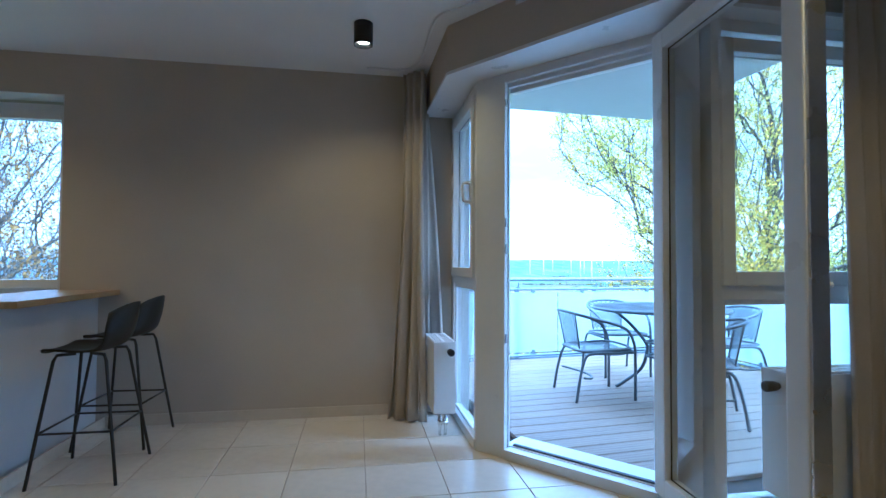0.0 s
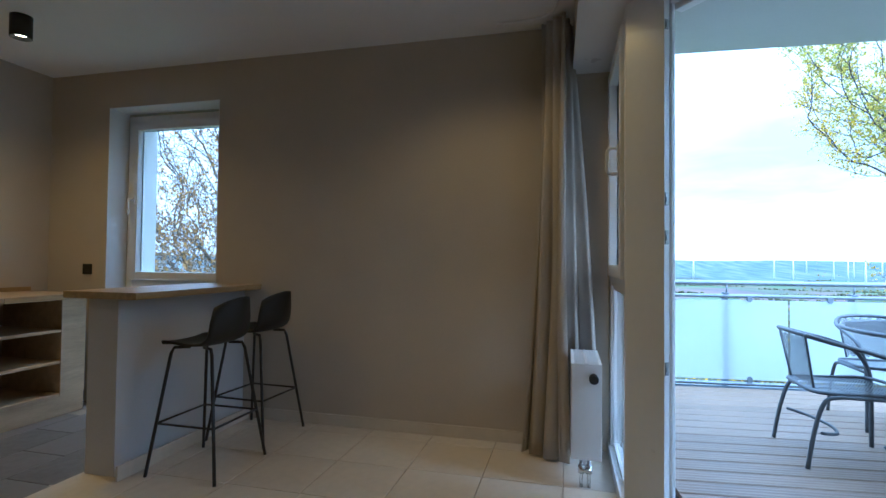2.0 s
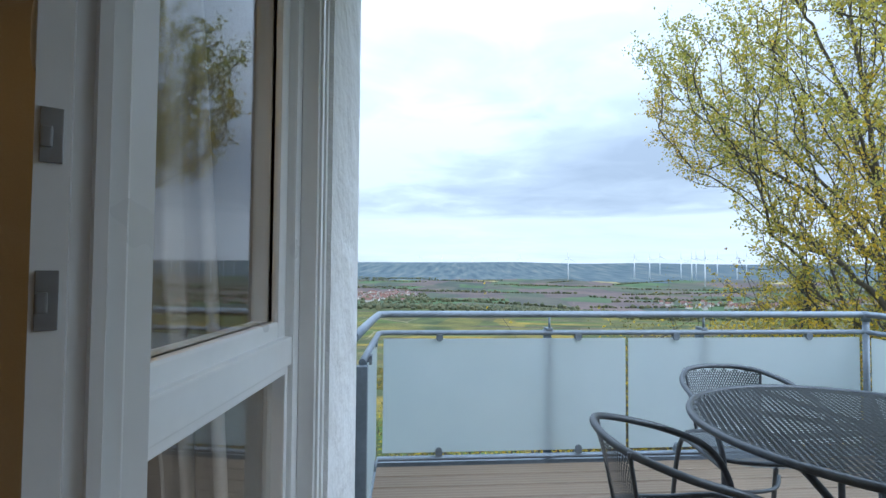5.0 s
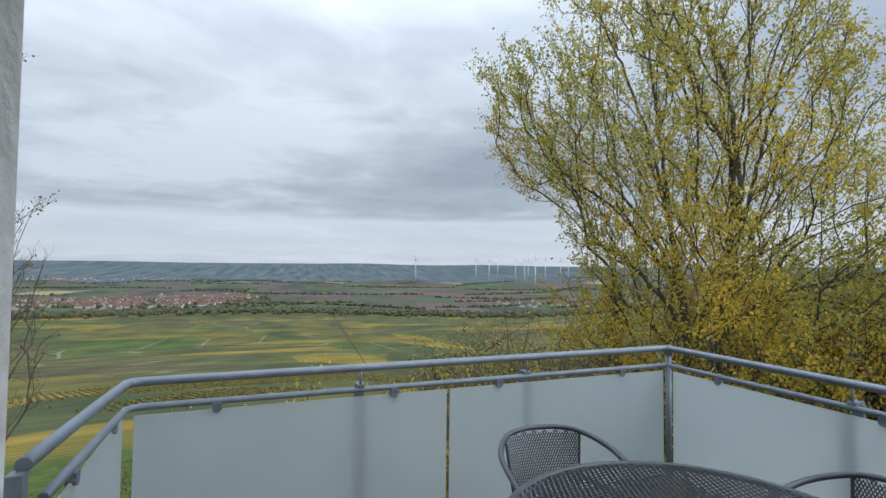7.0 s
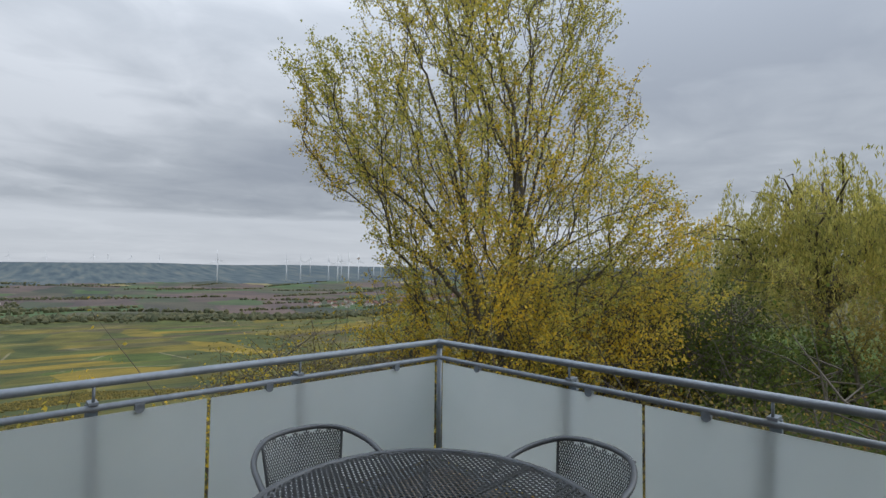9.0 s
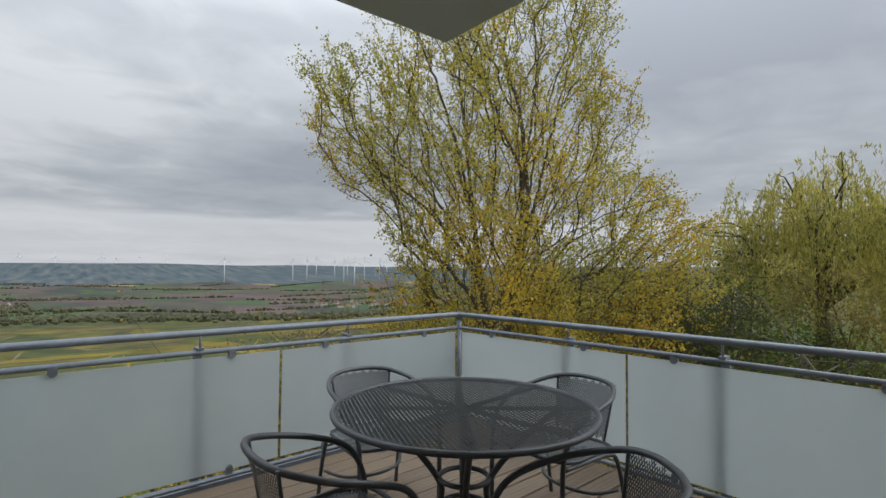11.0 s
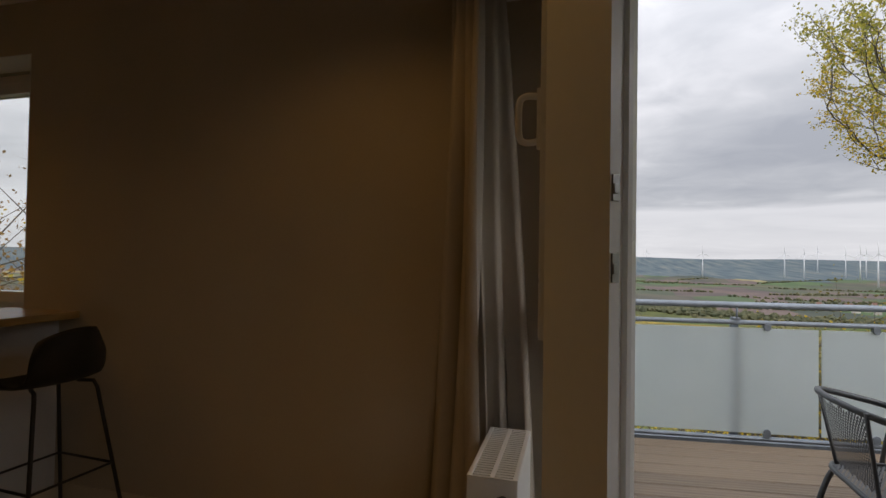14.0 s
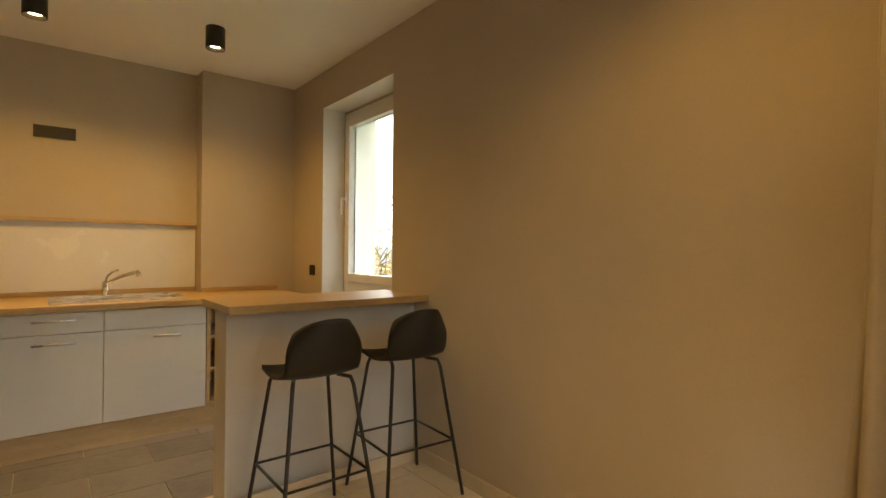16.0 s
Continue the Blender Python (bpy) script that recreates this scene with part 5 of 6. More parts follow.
def branching_tree(label, foot, boughs, within, box, seekers, leaves_per_twig, leaf_size, leaf_of, seed, twigs=7, tip=0.0065, gaps=-0.12, reach=0.5, inner=0.65, side=V3((0.71, -0.70, 0)), back=V3((0.70, 0.71, 0))):
    """Boughs first; then every seeker point of the crown is joined to the nearest wood below it; wood thickens towards the foot by what it carries."""
    rng = np.random.default_rng(seed)
    ob = thing("tree", label, "tree")
    foot = V3(foot)
    spot = lambda u, w, z: V3((foot.x, foot.y, 0)) + side * u + back * w + V3((0, 0, z))
    core = V3([(lo + hi) / 2 for lo, hi in box])
    hub = V3((core.x, core.y, box[2][0] - 0.12 * (box[2][1] - box[2][0])))
    pos, parent, chains = [foot.copy()], [-1], []

    def lay_branch(at, points):
        chain = [at]
        for p in points:
            pos.append(p)
            parent.append(chain[-1])
            chain.append(len(pos) - 1)
        chains.append(chain)
        return chain

    made = []
    for origin, along, u, w, z in boughs:
        at = 0 if origin < 0 else made[origin][int(along * (len(made[origin]) - 1))]
        a, c = pos[at], spot(u, w, z)
        rise = (c - a).length
        lean = V3((0, 0, 1)) if at == 0 else (a - pos[parent[at]]).normalized() * 0.7 + V3((0, 0, 0.3))
        mid = a + lean * rise * 0.45
        n = max(6, int(rise / 0.3))
        pts = []
        for i in range(1, n + 1):
            t = i / n
            wob = V3(rng.normal(size=3)) * 0.03 if i < n else V3((0, 0, 0))
            pts.append(a * (1 - t) ** 2 + mid * 2 * t * (1 - t) + c * t * t + wob)
        made.append(lay_branch(at, pts))
    seek = []
    while len(seek) < seekers:
        q = V3([rng.uniform(lo, hi) for lo, hi in box])
        if within(q) and (rng.uniform() < inner or not within(core + (q - core) * 1.45)) and noise.noise(q * 0.55 + V3((seed, 0, 0))) > (gaps if q.z > 2.8 else gaps - 0.15):
            seek.append(q)
    P = np.zeros((len(pos) + seekers * 12, 3))
    P[:len(pos)] = [tuple(p) for p in pos]
    seek.sort(key=lambda q: float(np.min(np.linalg.norm(P[:len(pos)] - np.array(q), axis=1))))
    ends = []
    for q in seek:
        k = len(pos)
        d = np.array(q) - P[1:k]
        ln = np.linalg.norm(d, axis=1) + 1e-6
        aim = np.array((q - hub).normalized())
        cost = ln * (1 + 4.5 * np.clip(0.95 - (d @ aim) / ln, 0, 2))
        at = int(np.argmin(cost)) + 1
        a = pos[at]
        dist = (q - a).length
        if dist < 0.12:
            continue
        mid = a + (a - pos[parent[at]]).normalized() * dist * 0.22 + (q - a) * 0.3 + V3((0, 0, -0.05 * dist))
        n = min(11, max(2, int(dist / 0.22)))
        pts = [a * (1 - t) ** 2 + mid * 2 * t * (1 - t) + q * t * t + V3(rng.normal(size=3)) * 0.012 for t in [(i + 1) / n for i in range(n)]]
        chain = lay_branch(at, pts)
        P[k:k + n] = [tuple(p) for p in pts]
        ends += chain[max(1, len(chain) - 4):]
    load = [0.0] * len(pos)
    for k in range(len(pos) - 1, 0, -1):
        load[k] = max(load[k], tip ** 2.0)
        load[parent[k]] += load[k]
    rad = [v ** 0.5 * (1 + 0.7 * min(1.0, v ** 0.5 / 0.14)) for v in load]
    thick, thin = [], []
    for chain in chains:
        first = min(rad[chain[0]], rad[chain[1]] * 1.1)
        line = [(pos[chain[0]], first)] + [(pos[k], rad[k]) for k in chain[1:]]
        (thick if first > 0.035 else thin).append(line)
    fine, spots = [], []
    for k in ends:
        way = (pos[k] - pos[parent[k]]).normalized()
        for _ in range(max(1, int(twigs * rng.uniform(0.15, 0.5)))):
            d = (way * 0.8 + V3(rng.normal(size=3)) * 0.75 + V3((0, 0, 0.15))).normalized()
            ln = reach * rng.uniform(0.35, 1.0)
            a, b = pos[k], pos[k] + d * ln
            m = a.lerp(b, 0.5) + V3(rng.normal(size=3)) * 0.04
            fine.append([(a, tip * 0.75), (m, tip * 0.55), (b, tip * 0.3)])
            for t in rng.uniform(0.15, 1.05, rng.poisson(leaves_per_twig)):
                spots.append(tuple((a.lerp(m, t * 2) if t < 0.5 else m.lerp(b, t * 2 - 1)) + V3(rng.normal(size=3)) * 0.07))
    for nm, me in (("trunk", limb_mesh("trunk", thick, BARK, 8)), ("limb_work", limb_mesh("limb_work", thin, BARK, 5)), ("twig_work", limb_mesh("twig_work", fine, BARK, 3))):
        o = new(nm, me)
        o.parent = ob
        if nm != "trunk":
            o["kind"] = "stuff"
    pts = np.array(spots)
    for nm, mat, keep in leaf_of(pts, rng):
        o = new(nm, leaf_mesh(nm, pts[keep], leaf_size, mat, rng, 0.5, 0.75))
        o.parent = ob
        o["kind"] = "stuff"
    return ob


def turning(pts, rng):
    """Greener above, gold in patches and low down."""
    n = np.array([noise.noise(V3(p) * 0.33) for p in pts])
    gold = n * 3.2 + (2.6 - pts[:, 2]) * 0.28 + rng.normal(size=len(pts)) * 0.5 - np.clip((pts[:, 0] - TX) * 0.71 - (pts[:, 1] - TY2) * 0.70, -4, 3) * 0.13 * (pts[:, 2] < 6.5) > 0.0
    return ("crown", LEAF_GOLD, ~gold), ("gold_crown", LEAF_YELLOW, gold)


# bough it springs from (-1: the foot), where along it, and its end: across, in depth, height
BOUGHS = [
    (-1, 0, -0.75, 0.3, 1.9), (-1, 0, 0.8, -0.2, 1.6),
    (0, 0.72, -6.4, 0.6, 7.3), (0, 1.0, -3.4, -0.8, 11.0), (0, 0.9, -1.9, 1.6, 12.5),
    (1, 1.0, -1.5, -0.4, 13.2), (1, 1.0, 0.9, 0.5, 14.6), (1, 0.92, 3.3, -0.5, 11.6), (1, 0.96, 2.0, 1.6, 12.8),
    (1, 0.85, 4.6, 0.8, 6.2), (1, 0.72, 6.2, -0.6, 4.0), (1, 0.62, 5.8, 0.9, 1.6), (0, 0.6, -3.2, -1.0, 2.6), (0, 0.7, -4.6, -1.2, 5.0), (1, 0.8, 0.4, -2.6, 7.0),
]
branching_tree("tall many-stemmed tree in yellowing autumn leaf", (TX, TY2, TZ - 0.2), BOUGHS, lambda q: egg(q, 0.10),
               ((TX - 7, TX + 7), (TY2 - 7, TY2 + 7), (-2.5, 15.5)), 3700, 9.5, 0.086, turning, 14, twigs=6, tip=0.0062)
WX, WY = -11.6, 17.9
WZ = land_z(WX, WY)
branching_tree("half-bare tree with rust-brown autumn leaves", (WX, WY, WZ - 0.2),
               [(-1, 0, 0.1, 0, 0.5), (0, 0.9, -3.0, 0.3, 7.5), (0, 1.0, 0.6, 0.5, 9.0), (0, 0.85, 3.4, -0.4, 7.0), (0, 0.7, -4.6, 0.2, 3.6), (0, 0.75, 4.8, 0.6, 3.4), (0, 0.9, 0.4, -3.0, 6.0)],
               lambda q: rounded(q, (WX, WY, 3.2), 5.8, 6.2), ((WX - 7, WX + 7), (WY - 7, WY + 7), (-4, 10.5)), 3600, 2.2, 0.095,
               lambda pts, rng: (("crown", LEAF_RUST, np.ones(len(pts), bool)),), 5, tip=0.0055, inner=0.8, reach=0.7, side=V3((0.79, 0.61, 0)), back=V3((-0.61, 0.79, 0)))
SX, SY = -4.45, 15.75
branching_tree("slender bare tree on the slope below the terrace", (SX, SY, land_z(SX, SY) - 0.2), [(-1, 0, 0.0, 0, 0.5), (0, 0.8, 0.6, 0.2, 2.6), (0, 0.85, -0.7, 0, 2.8)],
               lambda q: rounded(q, (SX, SY, 0.0), 0.9, 2.6), ((SX - 2, SX + 2), (SY - 2, SY + 2), (-4, 4)), 130, 0.25, 0.08,
               lambda pts, rng: (("crown", LEAF_RUST, np.ones(len(pts), bool)),), 8, tip=0.006)


def willow(x, y, h, rad, seed):
    rng = np.random.default_rng(seed)
    z0 = land_z(x, y)
    ob = thing("willow_tree", "broad weeping willow turning yellow", "tree")
    limbs, strands, pts = [], [], []
    limbs.append([(V3((x, y, z0 - 0.2)), 0.36), (V3((x + 0.1, y, z0 + h * 0.22)), 0.28), (V3((x, y + 0.1, z0 + h * 0.4)), 0.24)])
    for k in range(38):
        a = 2 * math.pi * k / 38 * 5 + rng.uniform(-0.25, 0.25)
        f = math.sqrt(rng.uniform(0.06, 1.0))
        c, s = math.cos(a), math.sin(a)
        top = h * (0.46 + 0.54 * math.sqrt(1 - (f * 0.93) ** 2)) * rng.uniform(0.72, 1.04)
        limbs.append([(V3((x + c * rad * f * t * 0.93, y + s * rad * f * t * 0.93, z0 + h * 0.33 + (top - h * 0.33) * math.sin(t * math.pi * 0.56))) + V3(rng.normal(size=3)) * 0.13, 0.11 * (1.05 - t)) for t in (0, 0.2, 0.4, 0.6, 0.8, 1.0)])
    # curtains of hanging strands along the outer half of every bough
    for bough in limbs[1:]:
        c, s = (bough[-1][0] - V3((x, y, bough[-1][0].z))).normalized().xy
        for q in range(rng.integers(3, 6)):
            w = rng.uniform(0.42, 1.0) * 4.999
            i = int(w)
            tuft = bough[i][0].lerp(bough[i + 1][0], w - i) + V3(rng.normal(size=3)) * 0.34
            reach = (tuft.z - z0 - 0.4) * rng.uniform(0.25, 0.95)
            dense = rng.uniform(0.45, 1.2)
            for j in range(int(10 * dense)):
                p = tuft + V3(rng.normal(size=3)) * 0.36
                out = V3((c, s, 0)) * rng.uniform(0.1, 0.8) + V3(rng.normal(size=3)) * 0.2
                ln = reach * rng.uniform(0.4, 1.0)
                st = [(p + out * math.sin(v * 1.4) + V3((0, 0, 0.3 * math.sin(v * 2.2) - ln * v ** 1.5)) + V3(rng.normal(size=3)) * 0.03, 0.006 * (1.05 - v)) for v in (0, 0.2, 0.4, 0.6, 0.8, 1.0)]
                strands.append(st)
                for g in range(int(ln * 11) + 6):
                    v = rng.uniform(0.0, 1) ** 0.8 * 4.999
                    i2 = int(v)
                    pts.append(tuple(st[i2][0].lerp(st[i2 + 1][0], v - i2) + V3(rng.normal(size=3)) * 0.06))
    for nm, me in (("trunk", limb_mesh("trunk", limbs[:1], BARK, 9)), ("limb_work", limb_mesh("limb_work", limbs[1:], BARK, 6)), ("strand_work", limb_mesh("strand_work", strands, BARK, 3)), ("crown", leaf_mesh("crown", pts, 0.25, LEAF_WILLOW, rng, 2.6, 0.24))):
        o = new(nm, me)
        o.parent = ob
        if nm != "trunk":
            o["kind"] = "stuff"


willow(28.6, 10.6, 10.0, 6.6, 21)
willow(36.0, 2.0, 12.6, 6.5, 22)


def spruce(x, y, h, rad, seed):
    rng = np.random.default_rng(seed)
    z0 = land_z(x, y)
    ob = thing("spruce_tree", "young blue-grey spruce below the terrace", "tree")
    limbs, pts = [], []
    for k in range(90):
        t = k / 90
        z = z0 + h * (0.06 + 0.93 * t)
        a = k * 2.4
        ln = rad * (1 - t) * rng.uniform(0.8, 1.1) + 0.08
        c, s = math.cos(a), math.sin(a)
        line = [(V3((x + c * ln * w, y + s * ln * w, z - 0.22 * ln * w + 0.12 * ln * w * w)), 0.02 * (1.1 - w)) for w in (0, 0.35, 0.7, 1.0)]
        limbs.append(line)
        for q in range(int(70 * ln) + 12):
            w = math.sqrt(rng.uniform()) * 2.999
            i = int(w)
            pts.append(tuple(line[i][0].lerp(line[i + 1][0], w - i) + V3(rng.normal(size=3)) * 0.09))
    for nm, me in (("trunk", limb_mesh("trunk", [[(V3((x, y, z0 - 0.2)), 0.12), (V3((x, y, z0 + h)), 0.01)]], BARK, 8)), ("limb_work", limb_mesh("limb_work", limbs, BARK, 4)), ("needle_foliage", leaf_mesh("needle_foliage", pts, 0.16, LEAF_SPRUCE, rng, 0.2, 0.3))):
        o = new(nm, me)
        o.parent = ob
        if nm != "trunk":
            o["kind"] = "stuff"


spruce(13.3, 19.9, 8.6, 1.8, 31)

SHRUBS = [
    ("olive-brown thicket thinning in autumn", 8.2, 22.0, 3.2, 2.2, 6.0, LEAF_OLIVE, 16000, 0.11),
    ("olive-brown thicket thinning in autumn", 11.5, 26.0, 3.4, 2.4, 6.9, LEAF_OLIVE, 16000, 0.12),
    ("olive-brown thicket thinning in autumn", 14.5, 25.0, 3.0, 2.4, 7.0, LEAF_OLIVE, 6500, 0.13),
    ("yellowing bush on the slope", 6.0, 17.0, 2.8, 1.6, 5.0, LEAF_YELLOW, 9000, 0.10),
    ("yellowing bush on the slope", 2.5, 16.0, 2.6, 1.4, 4.0, LEAF_YELLOW, 6500, 0.10),
    ("yellowing bush on the slope", -1.5, 17.0, 2.4, 1.4, 3.2, LEAF_OLIVE, 3500, 0.10),
    ("rust-coloured bush beside the tree", 11.2, 18.0, 1.3, 1.3, 5.6, LEAF_RUST, 3500, 0.11),
    ("golden bush beneath the tree", 13.6, 12.6, 1.8, 1.5, 2.6, LEAF_YELLOW, 3500, 0.10),
    ("golden bush beneath the tree", 16.4, 12.6, 2.2, 1.8, 5.4, LEAF_YELLOW, 8000, 0.10),
    ("olive bush beneath the tree", 17.6, 13.6, 2.2, 1.8, 5.4, LEAF_OLIVE, 7500, 0.11),
    ("dark green leafy bush", 18.2, 10.6, 2.2, 2.0, 4.4, LEAF_GREEN, 11000, 0.11),
    ("dark green leafy bush", 20.3, 12.0, 2.4, 2.2, 5.8, LEAF_GREEN, 10000, 0.12),
    ("dark green leafy bush", 22.6, 12.6, 2.0, 2.0, 3.2, LEAF_GREEN, 5000, 0.12),
    ("tall dark green tree behind the lawn", 24.5, 16.0, 4.0, 3.2, 5.6, LEAF_GREEN, 14000, 0.15),
    ("tall olive tree behind the lawn", 22.0, 21.0, 3.6, 3.2, 8.4, LEAF_OLIVE, 12000, 0.16),
    ("low hedge with yellowing leaves", 6.6, 8.3, 1.7, 1.0, 3.5, LEAF_YELLOW, 9000, 0.08),
    ("low hedge with green and yellow leaves", 8.4, 6.6, 1.5, 1.6, 3.5, LEAF_OLIVE, 10000, 0.08),
    ("low hedge with green and yellow leaves", 9.4, 4.4, 1.5, 1.8, 3.7, LEAF_GREEN, 11000, 0.08),
    ("low hedge with yellowing leaves", 9.6, 1.8, 1.6, 1.9, 3.7, LEAF_GREEN, 11000, 0.08),
    ("bare-stemmed bush on the lawn's edge", 12.5, 7.0, 1.8, 1.8, 2.9, LEAF_OLIVE, 4500, 0.08),
    ("brown bush on the lawn's edge", 15.0, 5.5, 1.6, 1.6, 2.2, LEAF_RUST, 3500, 0.08),
    ("dark undergrowth below the willow", 24.6, 9.6, 2.2, 1.8, 2.6, LEAF_GREEN, 6000, 0.12),
    ("dark undergrowth below the willow", 25.0, 5.8, 2.4, 2.0, 2.4, LEAF_GREEN, 6000, 0.12),
    ("dark undergrowth beneath the trees", 15.5, 17.5, 3.2, 1.8, 5.0, LEAF_GREEN, 8500, 0.12),
    ("low garden bush with yellow leaves", -2.4, 11.5, 1.4, 1.0, 2.4, LEAF_YELLOW, 2200, 0.08),
    ("rust-leaved bush outside the kitchen window", -11.5, 10.4, 2.8, 2.0, 7.9, LEAF_RUST, 24000, 0.10),
    ("yellowing bush outside the kitchen window", -13.5, 8.5, 2.4, 2.0, 7.0, LEAF_YELLOW, 16000, 0.10),
]
for k, (label, x, y, rx, ry, h, lm, n, sz) in enumerate(SHRUBS):
    shrub("shrub", label, x, y, rx, ry, h, lm, n, sz, 100 + k, stems=26 if h < 5 else 40)
leafy_tree("small slender garden tree with olive leaves", (20.6, 7.0, land_z(20.6, 7.0)), [((0, 0, 0), (0.0, 0.1, 1), 4.4, 0.07), ((0, 0.05, 0), (0.1, -0.3, 1), 4.0, 0.06)],
           LEAF_OLIVE, 5200, 0.10, depth=2, kids=(9, 6), spread=0.75, up=0.03, seed=9, cloud=0.3)
lan = thing("garden_lantern", "small dark box post on the lawn", "garden lamp", pose(21.0, 10.2, land_z(21.0, 10.2)))
lb = box_bm(-0.14, 0.14, -0.14, 0.14, 0.0, 0.42, 0.02)
part("box", lb, BLACK, lan)
part("cap", box_bm(-0.17, 0.17, -0.17, 0.17, 0.42, 0.46, 0.01), BLACK, lan)


# ---- far things ----
def clumps(name, label, places, material, seed, category):
    rng = np.random.default_rng(seed)
    verts, faces = [], []
    ico = bmesh.new()
    bmesh.ops.create_icosphere(ico, subdivisions=1, radius=1)
    iv = np.array([v.co[:] for v in ico.verts])
    jf = [[v.index for v in f.verts] for f in ico.faces]
    ico.free()
    for x, y, s in places:
        z = land_z(x, y)
        n = len(verts)
        jit = iv * rng.uniform(0.65, 1.3, (len(iv), 1)) * np.array([s, s, s * rng.uniform(0.7, 1.2)]) + np.array([x, y, z + s * 0.45])
        verts += [tuple(p) for p in jit]
        faces += [[n + i for i in f] for f in jf]
    me = bpy.data.meshes.new(name)
    me.from_pydata(verts, [], faces)
    me.materials.append(material)
    return tagged(new(name, me), label, category, kind="stuff")


WOOD_FAR = leaf_material("far_woods", [(0.13, 0.145, 0.085), (0.19, 0.19, 0.105), (0.29, 0.25, 0.12)])
rg = np.random.default_rng(77)
spots = []
for k in range(3600):
    a = radians(rg.uniform(-60, 62))
    r = 830 + 34 * math.sin(a * 5) + rg.normal() * 26
    spots.append((r * math.sin(-a), r * math.cos(a), 4.2 * rg.uniform(0.4, 1.25)))
for k in range(420):
    a, r = radians(rg.uniform(3, 27)), 1330 + rg.normal() * 130
    spots.append((r * math.sin(-a), r * math.cos(a), 4.5 * rg.uniform(0.5, 1.2)))
# hedge lines between the far fields
for k in range(54):
    a, r = radians(rg.uniform(-55, 55)), rg.uniform(1000, 2700)
    turn, n = radians(rg.normal() * 22), int(rg.uniform(25, 75))
    for q in range(n):
        d = (q - n / 2) * 8 + rg.normal() * 2
        spots.append((r * math.sin(-a) + d * math.cos(turn), r * math.cos(a) + d * math.sin(turn) + rg.normal() * 3, 4.4 * rg.uniform(0.5, 1.3)))
vines = []
for k in range(58):
    for q in range(110):
        u, v = -10 + 2.3 * k, 95 + 1.2 * q
        x, y = u * 0.85 - v * 0.42 - 4, v * 0.9 + u * 0.3
        if noise.noise(V3((x * 0.013, y * 0.018, 4.0))) < 0.02:
            continue
        vines.append((x + rg.normal() * 0.12, y + rg.normal() * 0.3, 0.36 * rg.uniform(0.7, 1.2)))
clumps("vine_rows", "rows of yellowing vines on the slope below", vines, LEAF_OLIVE, 4, "vineyard")
clumps("far_trees", "rows of far trees and hedges across the valley", spots, WOOD_FAR, 3, "woods")

ROOF = surface("clay_roofs", (0.15, 0.075, 0.055), 0.8, var=0.45, scale=0.02, fine=0.1)
HOUSE_WALL = surface("far_house_walls", (0.52, 0.48, 0.44), 0.85, var=0.3, scale=0.02, fine=0.1)


def village(label, places, seed):
    rng = np.random.default_rng(seed)
    wv, wf, rv, rf = [], [], [], []
    for x, y in places:
        z = land_z(x, y)
        a = rng.uniform(0, math.pi)
        w, d, h = rng.uniform(6, 12), rng.uniform(5.5, 8.5), rng.uniform(3, 5.5)
        c, s = math.cos(a), math.sin(a)
        P = lambda u, v, q: (x + c * u - s * v, y + s * u + c * v, z + q)
        n = len(wv)
        wv += [P(-w / 2, -d / 2, -3), P(w / 2, -d / 2, -3), P(w / 2, d / 2, -3), P(-w / 2, d / 2, -3), P(-w / 2, -d / 2, h), P(w / 2, -d / 2, h), P(w / 2, d / 2, h), P(-w / 2, d / 2, h), P(-w / 2, 0, h + d * 0.42), P(w / 2, 0, h + d * 0.42)]
        wf += [[n + i for i in f] for f in ((0, 1, 5, 4), (1, 2, 6, 5), (2, 3, 7, 6), (3, 0, 4, 7), (4, 7, 8), (5, 9, 6))]
        n = len(rv)
        e = 0.6
        rv += [P(-w / 2 - e, -d / 2 - e, h - 0.4), P(w / 2 + e, -d / 2 - e, h - 0.4), P(w / 2 + e, 0, h + d * 0.42 + 0.15), P(-w / 2 - e, 0, h + d * 0.42 + 0.15), P(w / 2 + e, d / 2 + e, h - 0.4), P(-w / 2 - e, d / 2 + e, h - 0.4)]
        rf += [[n + i for i in f] for f in ((0, 1, 2, 3), (3, 2, 4, 5))]
    ob = thing("village", label, "village", kind="stuff")
    for nm, v, f, m in (("masonry", wv, wf, HOUSE_WALL), ("roofing", rv, rf, ROOF)):
        me = bpy.data.meshes.new(nm)
        me.from_pydata(v, [], f)
        me.materials.append(m)
        o = new(nm, me)
        o.parent = ob
        o["kind"] = "stuff"


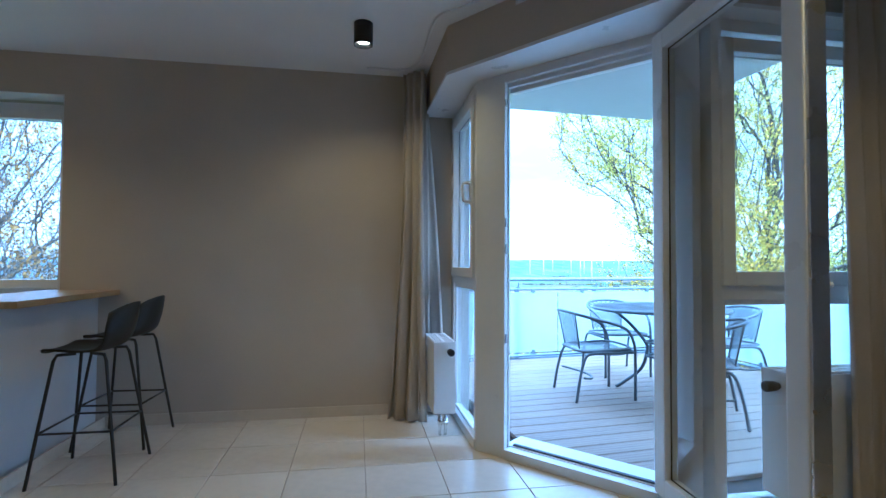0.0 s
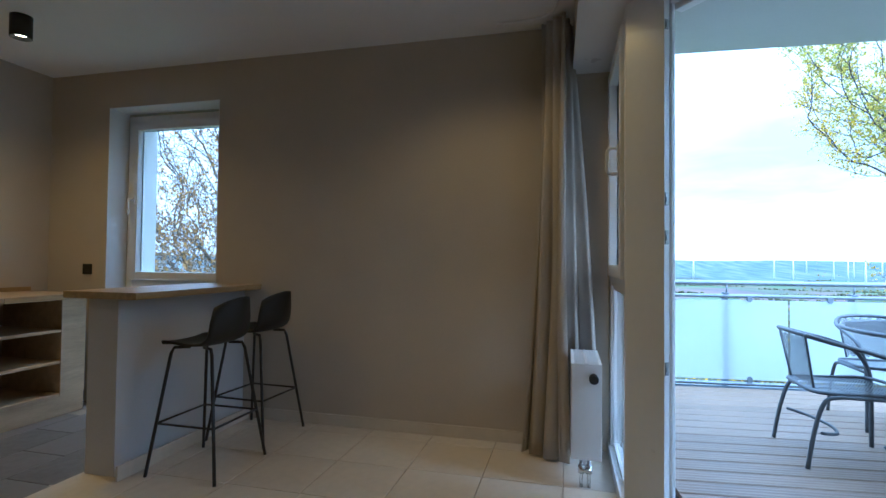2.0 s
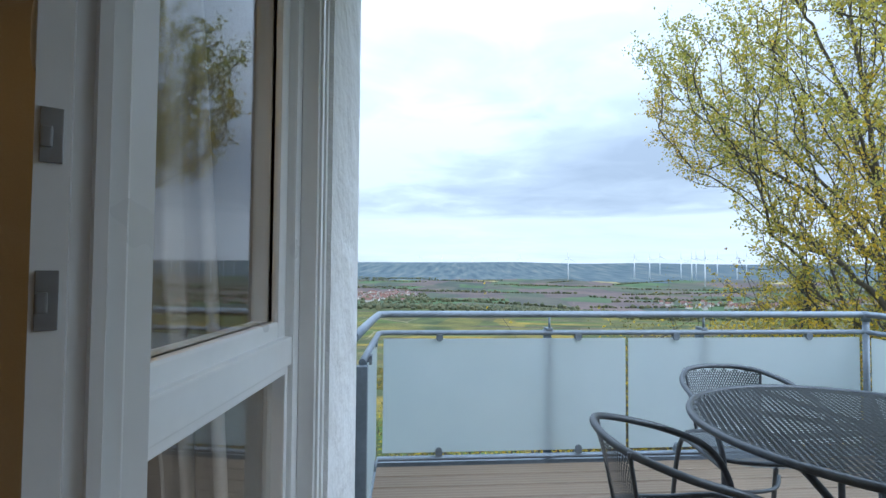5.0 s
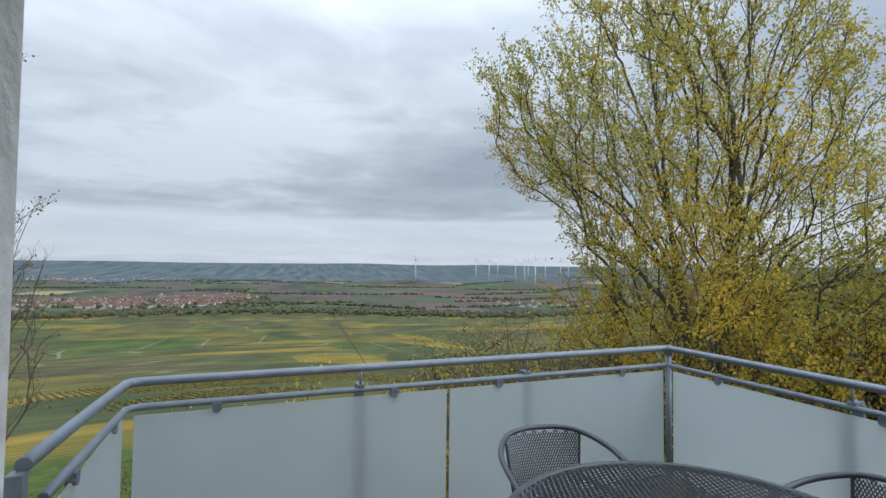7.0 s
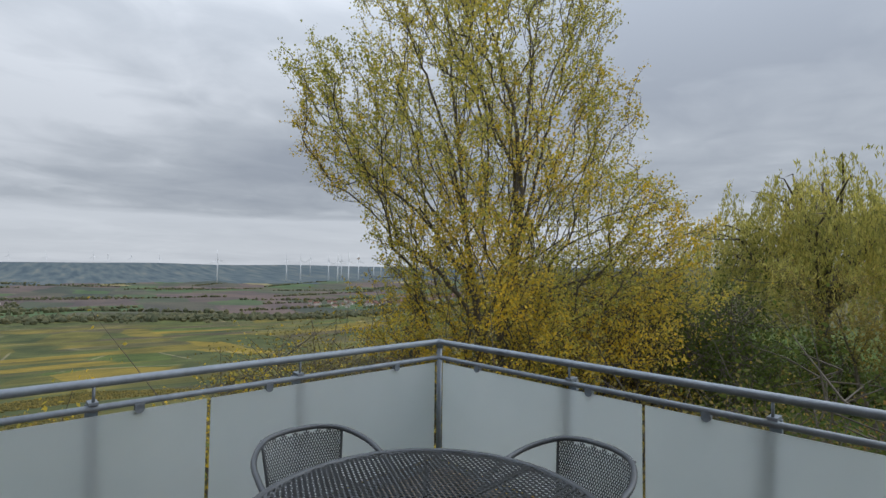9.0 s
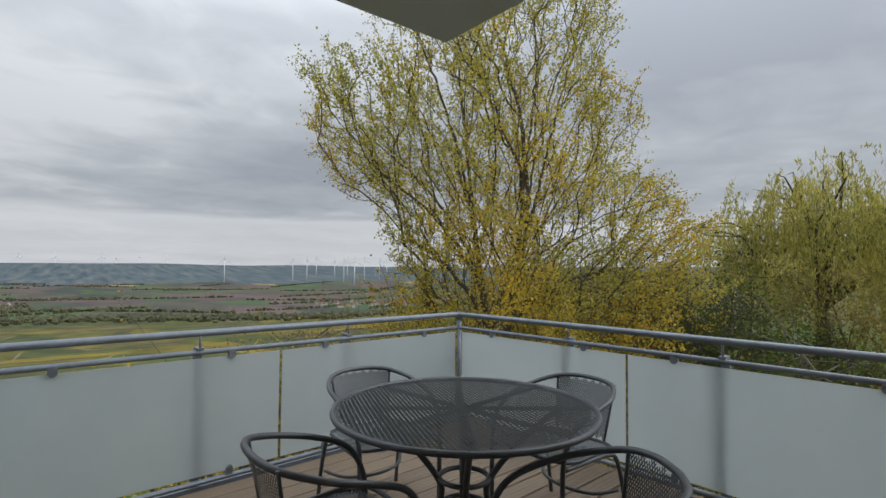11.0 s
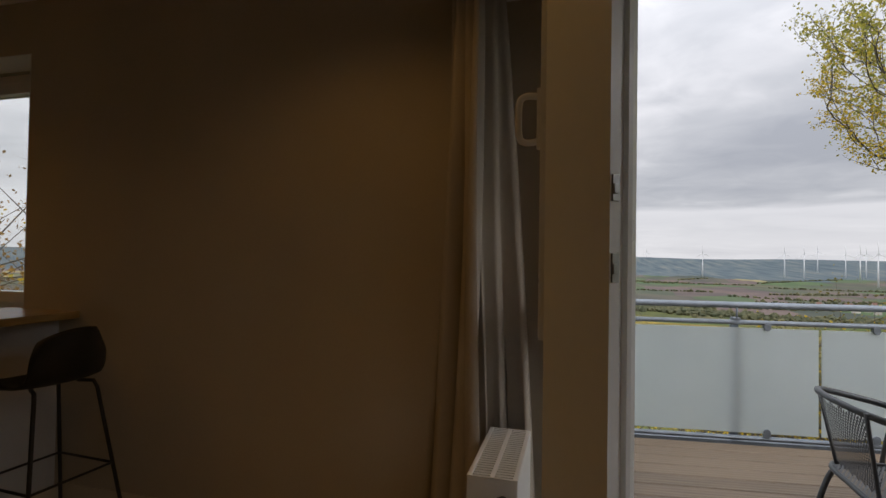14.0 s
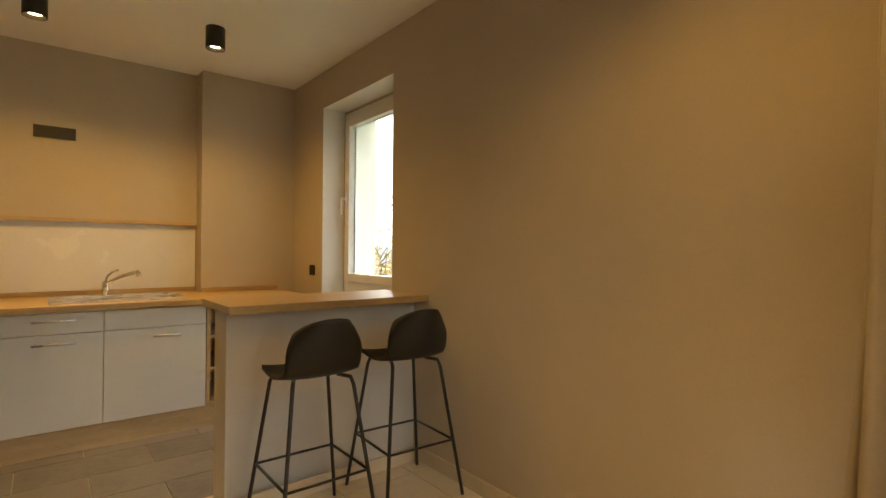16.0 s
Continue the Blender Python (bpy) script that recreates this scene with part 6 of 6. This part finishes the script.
def scatter(n, r0, dr, a0, a1, seed):
    g = np.random.default_rng(seed)
    return [((r0 + g.normal() * dr) * math.sin(radians(-a)), (r0 + g.normal() * dr) * math.cos(radians(a))) for a in g.uniform(a0, a1, n)]


village("far village of red-roofed houses in the valley", scatter(420, 1330, 150, 6, 25, 1), 1)
village("far village half hidden behind the trees", scatter(130, 1150, 70, -44, -25, 2), 2)
village("far hamlet on the other slope", scatter(50, 2900, 60, 12, 26, 3), 3)

TURB = surface("turbine_white", (0.72, 0.73, 0.74), 0.5, var=0.03)


def turbine(m):
    ob = thing("wind_turbine", "slender white wind turbine on the far slope", "wind turbine", m, group="wind turbines across the valley")
    tw = bmesh.new()
    cyl(tw, (0, 0, -10), (0, 0, 112), 2.7, 1.5, 12)
    part("tower", tw, TURB, ob)
    part("nacelle", box_bm(-2, 2, -6, 5, 111, 115.5, 0.8), TURB, ob)
    hb = bmesh.new()
    cyl(hb, (0, -6, 113), (0, -8.5, 113), 2.0, 0.8, 12)
    part("hub", hb, TURB, ob)
    for k in range(3):
        bl = bmesh.new()
        a = radians(95 + 120 * k)
        c, s = math.cos(a), math.sin(a)
        tube(bl, [(c * r, -7.2, 113 + s * r) for r in (1.5, 8, 25, 44)], 1.0, 6, radii=[0.9, 1.5, 1.0, 0.35])
        part("blade", bl, TURB, ob)
    return ob


def at_angle(az, r):
    x, y = r * math.sin(radians(-az)), r * math.cos(radians(az))
    return x, y, land_z(x, y)


t0 = None
for az, r in ((-26.3, 2250), (-12.7, 2700), (-19.6, 3000), (-21.1, 2900), (-22.1, 3450), (-24.1, 3050), (-25.1, 2700), (-25.5, 3150), (-27.4, 3050), (-29.1, 3000), (-29.9, 3250), (4.0, 4900), (1.5, 4930), (-2.0, 4900), (-3.1, 4940), (-5.0, 4910), (-7.4, 4930), (12.0, 4920)):
    x, y, z = at_angle(az, r)
    m = pose(x, y, z, 0, 0, (r * 7) % 50 - 10)
    t0 = turbine(m) if t0 is None else copy_thing(t0, m)
